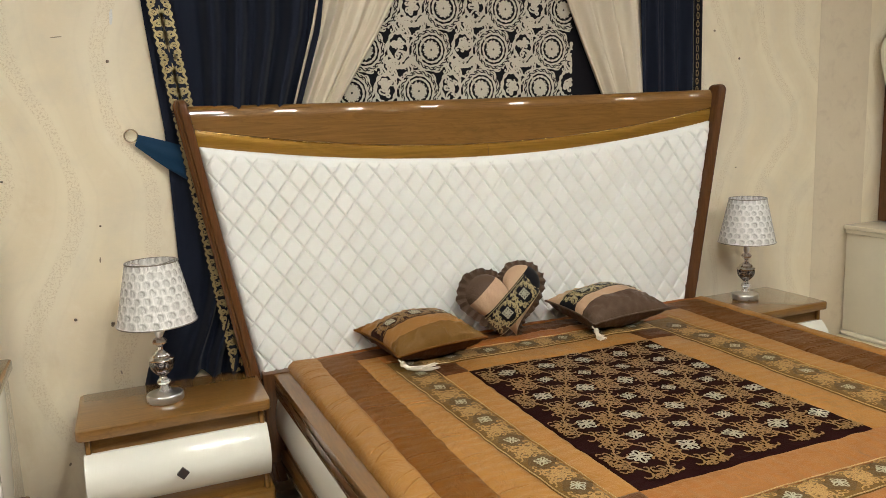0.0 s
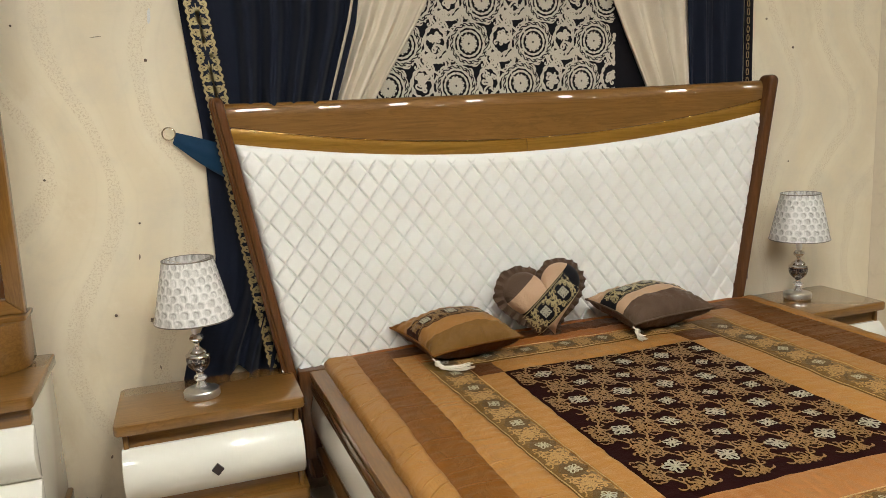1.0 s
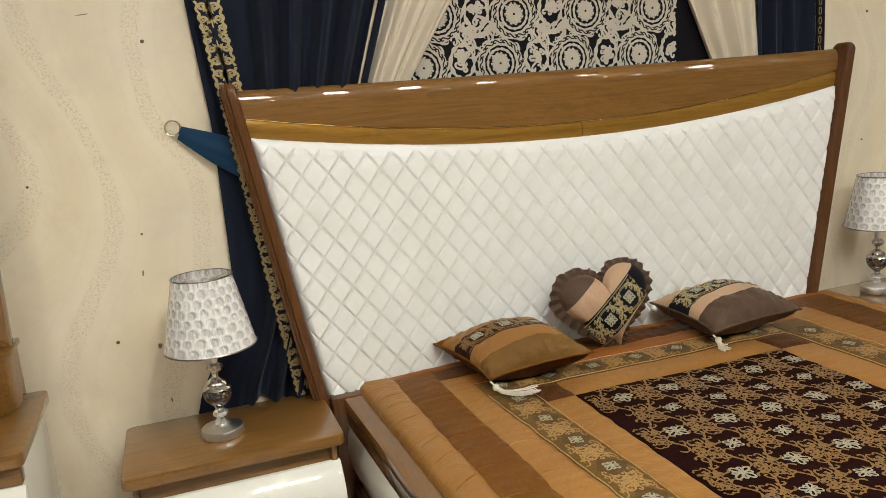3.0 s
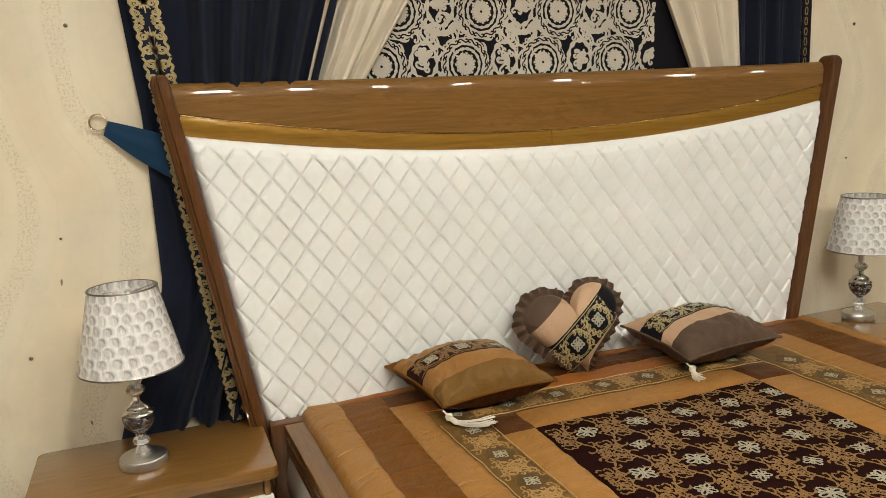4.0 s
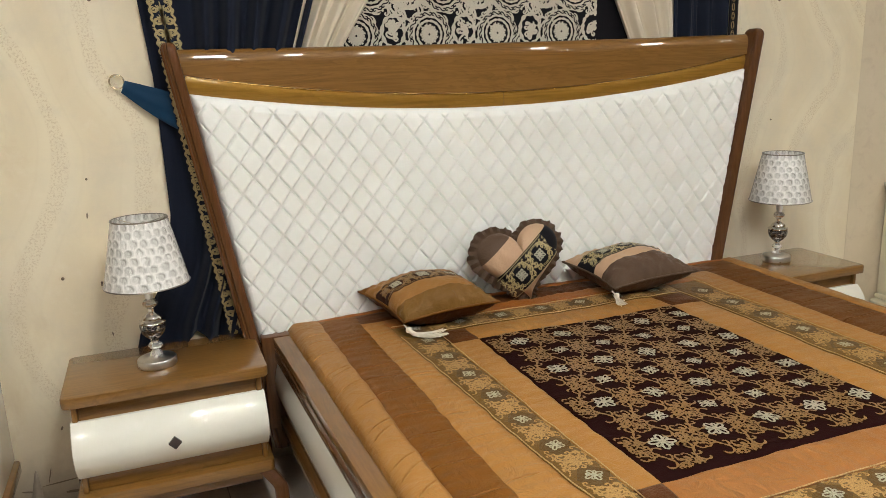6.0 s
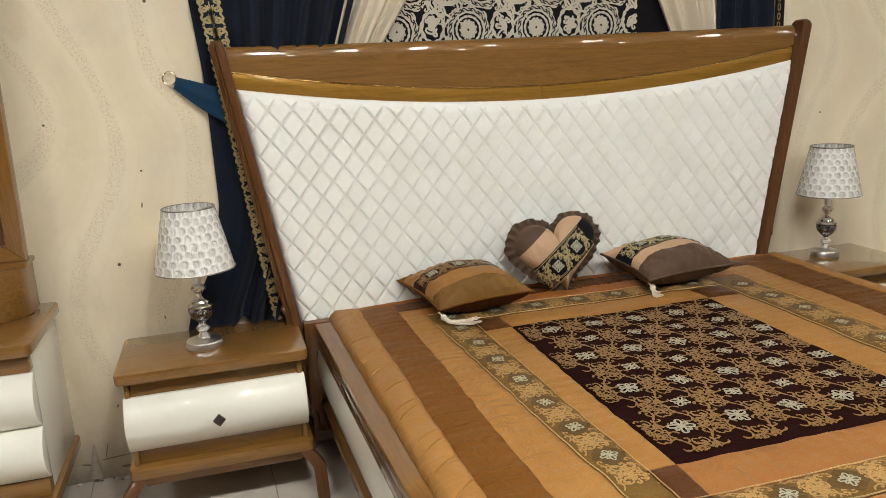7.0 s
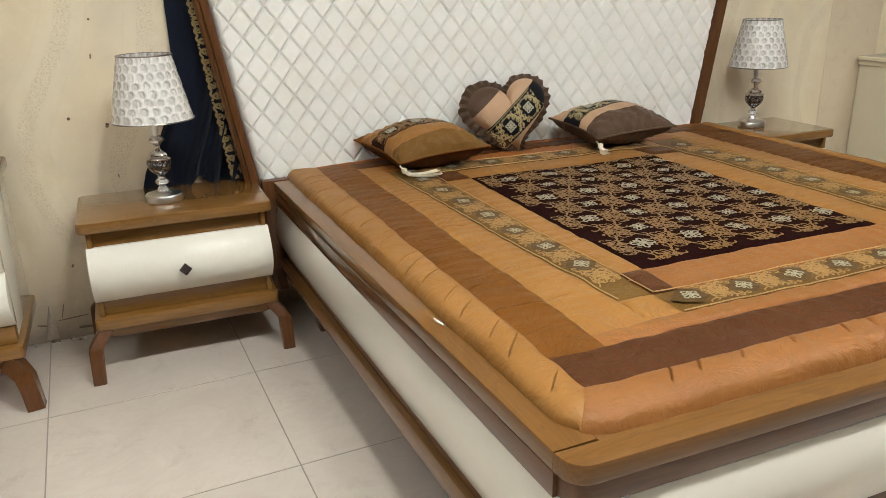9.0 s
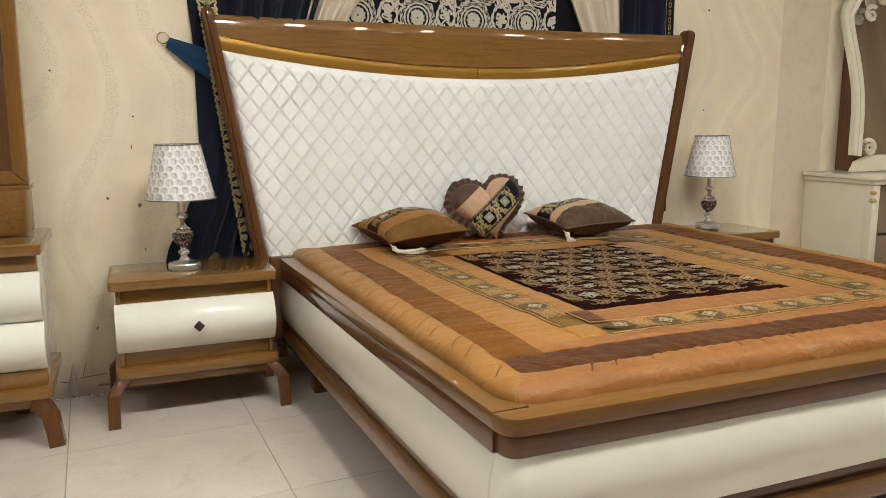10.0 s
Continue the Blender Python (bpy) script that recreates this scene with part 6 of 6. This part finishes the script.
pale_scar = fabric("white_plaster", (0.80, 0.78, 0.74), 0.9, 0.0, 300.0, 0.2)
for x, z, w, h, turn, m in ((-1.440, 0.962, 0.006, 0.020, 5, scar), (-1.415, 0.562, 0.006, 0.016, -10, scar), (-1.608, 0.262, 0.008, 0.014, 20, scar), (1.142, 1.721, 0.012, 0.010, 40, scar), (-1.635, 0.072, 0.11, 0.005, -4, scar), (-1.735, 0.058, 0.05, 0.006, 12, scar), (-1.665, 0.105, 0.004, 0.06, 14, scar), (-1.60, 0.030, 0.07, 0.010, 3, scar),
                          (-1.324, 1.755, 0.012, 0.055, 8, pale_scar), (-1.491, 1.694, 0.040, 0.003, -6, scar), (-1.424, 0.735, 0.012, 0.018, 30, scar), (1.255, 0.86, 0.012, 0.008, 0, scar)):
    r_ = random.Random(int(abs(x * 999)))
    x, z = wall_x(x), z + 0.005
    pts = [(w * 0.5 * math.cos(k * 0.628) * r_.uniform(0.7, 1.1), h * 0.5 * math.sin(k * 0.628) * r_.uniform(0.8, 1.1)) for k in range(10)]
    solo("wall_scar", move(prism(pts, "y", -0.0012, 0.0006), Matrix.Translation((x, 0, z)) @ Matrix.Rotation(radians(turn), 4, "Y")), m, "small chip scraped out of the wallpaper", "wall scar", "wall scars", origin=(x, 0, z))

# torn paper and crumbled plaster where the wall meets the floor
old_paper = fabric("old_paper", (0.55, 0.47, 0.37), 0.85, 0.0, 60.0, 0.8)


def flap(a, b):
    w = 0.024 * (1 - b) ** 0.8 + 0.002
    return (-1.700 + w * (a - 0.5) * 1.6 + 0.008 * b, -0.006 - 0.007 * math.sin(math.pi * a) * (1 - 0.5 * b) - 0.004 * (1 - b), 0.012 + 0.125 * b)


solo("wallpaper_flap", slab(10, 12, flap, (0, 0.0015, 0)), old_paper, "torn flap of wallpaper curling off the wall by the floor", "wallpaper", smooth=60)
r_ = random.Random(9)
for k in range(14):
    px, py, s_ = -1.76 + r_.uniform(0, 0.24), -0.012 - r_.uniform(0, 0.03), r_.uniform(0.003, 0.010)
    bm = bmesh.new()
    bmesh.ops.create_icosphere(bm, subdivisions=1, radius=s_)
    for v in bm.verts:
        v.co = Vector((v.co.x * r_.uniform(0.8, 1.3), v.co.y * r_.uniform(0.7, 1.2), v.co.z * 0.55 * r_.uniform(0.7, 1.2)))
    solo("plaster_crumb", move(bm, Matrix.Translation((px, py, s_ * 0.45))), scar if k % 2 else pale_scar, "crumb of fallen plaster on the floor by the wall", "plaster crumb", "plaster crumbs", smooth=0, origin=(px, py, 0))
# lamp flex on the far bedside table
flex = [(1.175, -0.105, 0.506), (1.150, -0.085, 0.508), (1.120, -0.060, 0.512), (1.085, -0.040, 0.515), (1.060, -0.028, 0.50), (1.05, -0.018, 0.42), (1.05, -0.016, 0.2)]
solo("lamp_flex", tube(flex, 0.003, 6), black_cloth, "thin black lamp flex running over the table edge", "cable")
# seamed strip of mottled paper beside the carved dressing table
mott, nt, b = start("mottled_paper")
n1 = noise_of(nt, coords(nt), 14.0, 6, 0.7, 0.6)
n2 = noise_of(nt, coords(nt), 3.0, 4, 0.6)
cm = blend(nt, ramp(nt, n2, [(0.3, 0.0), (0.7, 1.0)]), (0.66, 0.555, 0.40), (0.71, 0.605, 0.445))
cm = blend(nt, ramp(nt, n1, [(0.52, 0.0), (0.70, 0.38)]), cm, (0.52, 0.41, 0.30))
put(nt, b.inputs["Base Color"], cm)
b.inputs["Roughness"].default_value = 0.7
relief(nt, b, n1, 0.4, 0.003)
solo("wall_strip_1", box(1.820, 2.155, -0.0012, 0.0, 0.0, H, 0.0), mott, "mottled beige paper strip with a rough surface", "wall", kind="structure")

# ---- what the two mirrors show: a dark wardrobe and a beige curtain across the room ----
WY = -4.85
ward = thing("wardrobe", (-3.2, WY + 0.35, 0), "dark reddish-brown wooden wardrobe standing free on the shop floor", "wardrobe")
part("carcass", box(-4.1, -2.0, WY + 0.02, WY + 0.62, 0.08, 2.25, 0.006), dark_z, ward)
part("cornice", box(-4.14, -1.96, WY + 0.02, WY + 0.67, 2.251, 2.33, 0.012), dark_x, ward)
part("plinth", box(-4.08, -2.02, WY + 0.04, WY + 0.60, 0, 0.079, 0.004), dark_x, ward)
for i in range(4):
    xa = -4.09 + i * 0.52
    d = part("door", box(xa + 0.004, xa + 0.516, WY + 0.621, WY + 0.645, 0.10, 2.23, 0.006), dark_z, ward)
    part("panel", box(xa + 0.09, xa + 0.43, WY + 0.646, WY + 0.655, 0.25, 2.05, 0.004), dark_z, d)
    part("handle", tube([(xa + (0.47 if i % 2 == 0 else 0.05), WY + 0.67, 1.0), (xa + (0.47 if i % 2 == 0 else 0.05), WY + 0.67, 1.2)], 0.008, 8), silver, d)


def far_drape(a, b):
    w = a * 26 * math.pi
    return (XR - 0.03 - 0.03 * (0.5 + 0.5 * math.sin(w)), -2.9 + 2.5 * a, 0.15 + 2.45 * b)


tan_cloth = fabric("tan_cloth", (0.36, 0.26, 0.16), 0.8, 0.1, 600.0)
solo("beige_curtain", slab(200, 8, far_drape, (0.003, 0, 0)), tan_cloth, "long beige curtain in even folds on the side wall", "curtain", smooth=70)
solo("curtain_rail", tube([(XR - 0.05, -3.0, 2.64), (XR - 0.05, -0.3, 2.64)], 0.014, 10), gilt, "gilt curtain rail fixed along the side wall", "curtain rail")

# ---- floor tiles, laid a little askew to the wall ----
TX, TY, SKEW = 0.602, 0.560, radians(2.3)
tile_me = mesh_of("tile", box(-TX / 2 + 0.0016, TX / 2 - 0.0016, -TY / 2 + 0.0016, TY / 2 - 0.0016, -0.0015, 0.0, 0.0006, 1), tile_mat)
for i in range(-6, 10):
    for j in range(-12, 2):
        u, v = TX * (i + 0.5), TY * (j + 0.5)
        x = -1.086 + u * math.cos(SKEW) - v * math.sin(SKEW)
        y = -0.537 + u * math.sin(SKEW) + v * math.cos(SKEW)
        if XL < x < XR and YB < y < 0.24:
            o = new("tile", tile_me)
            o.location = (x, y, 0.0)
            o.rotation_euler = (0, 0, SKEW)
            o.parent = floor
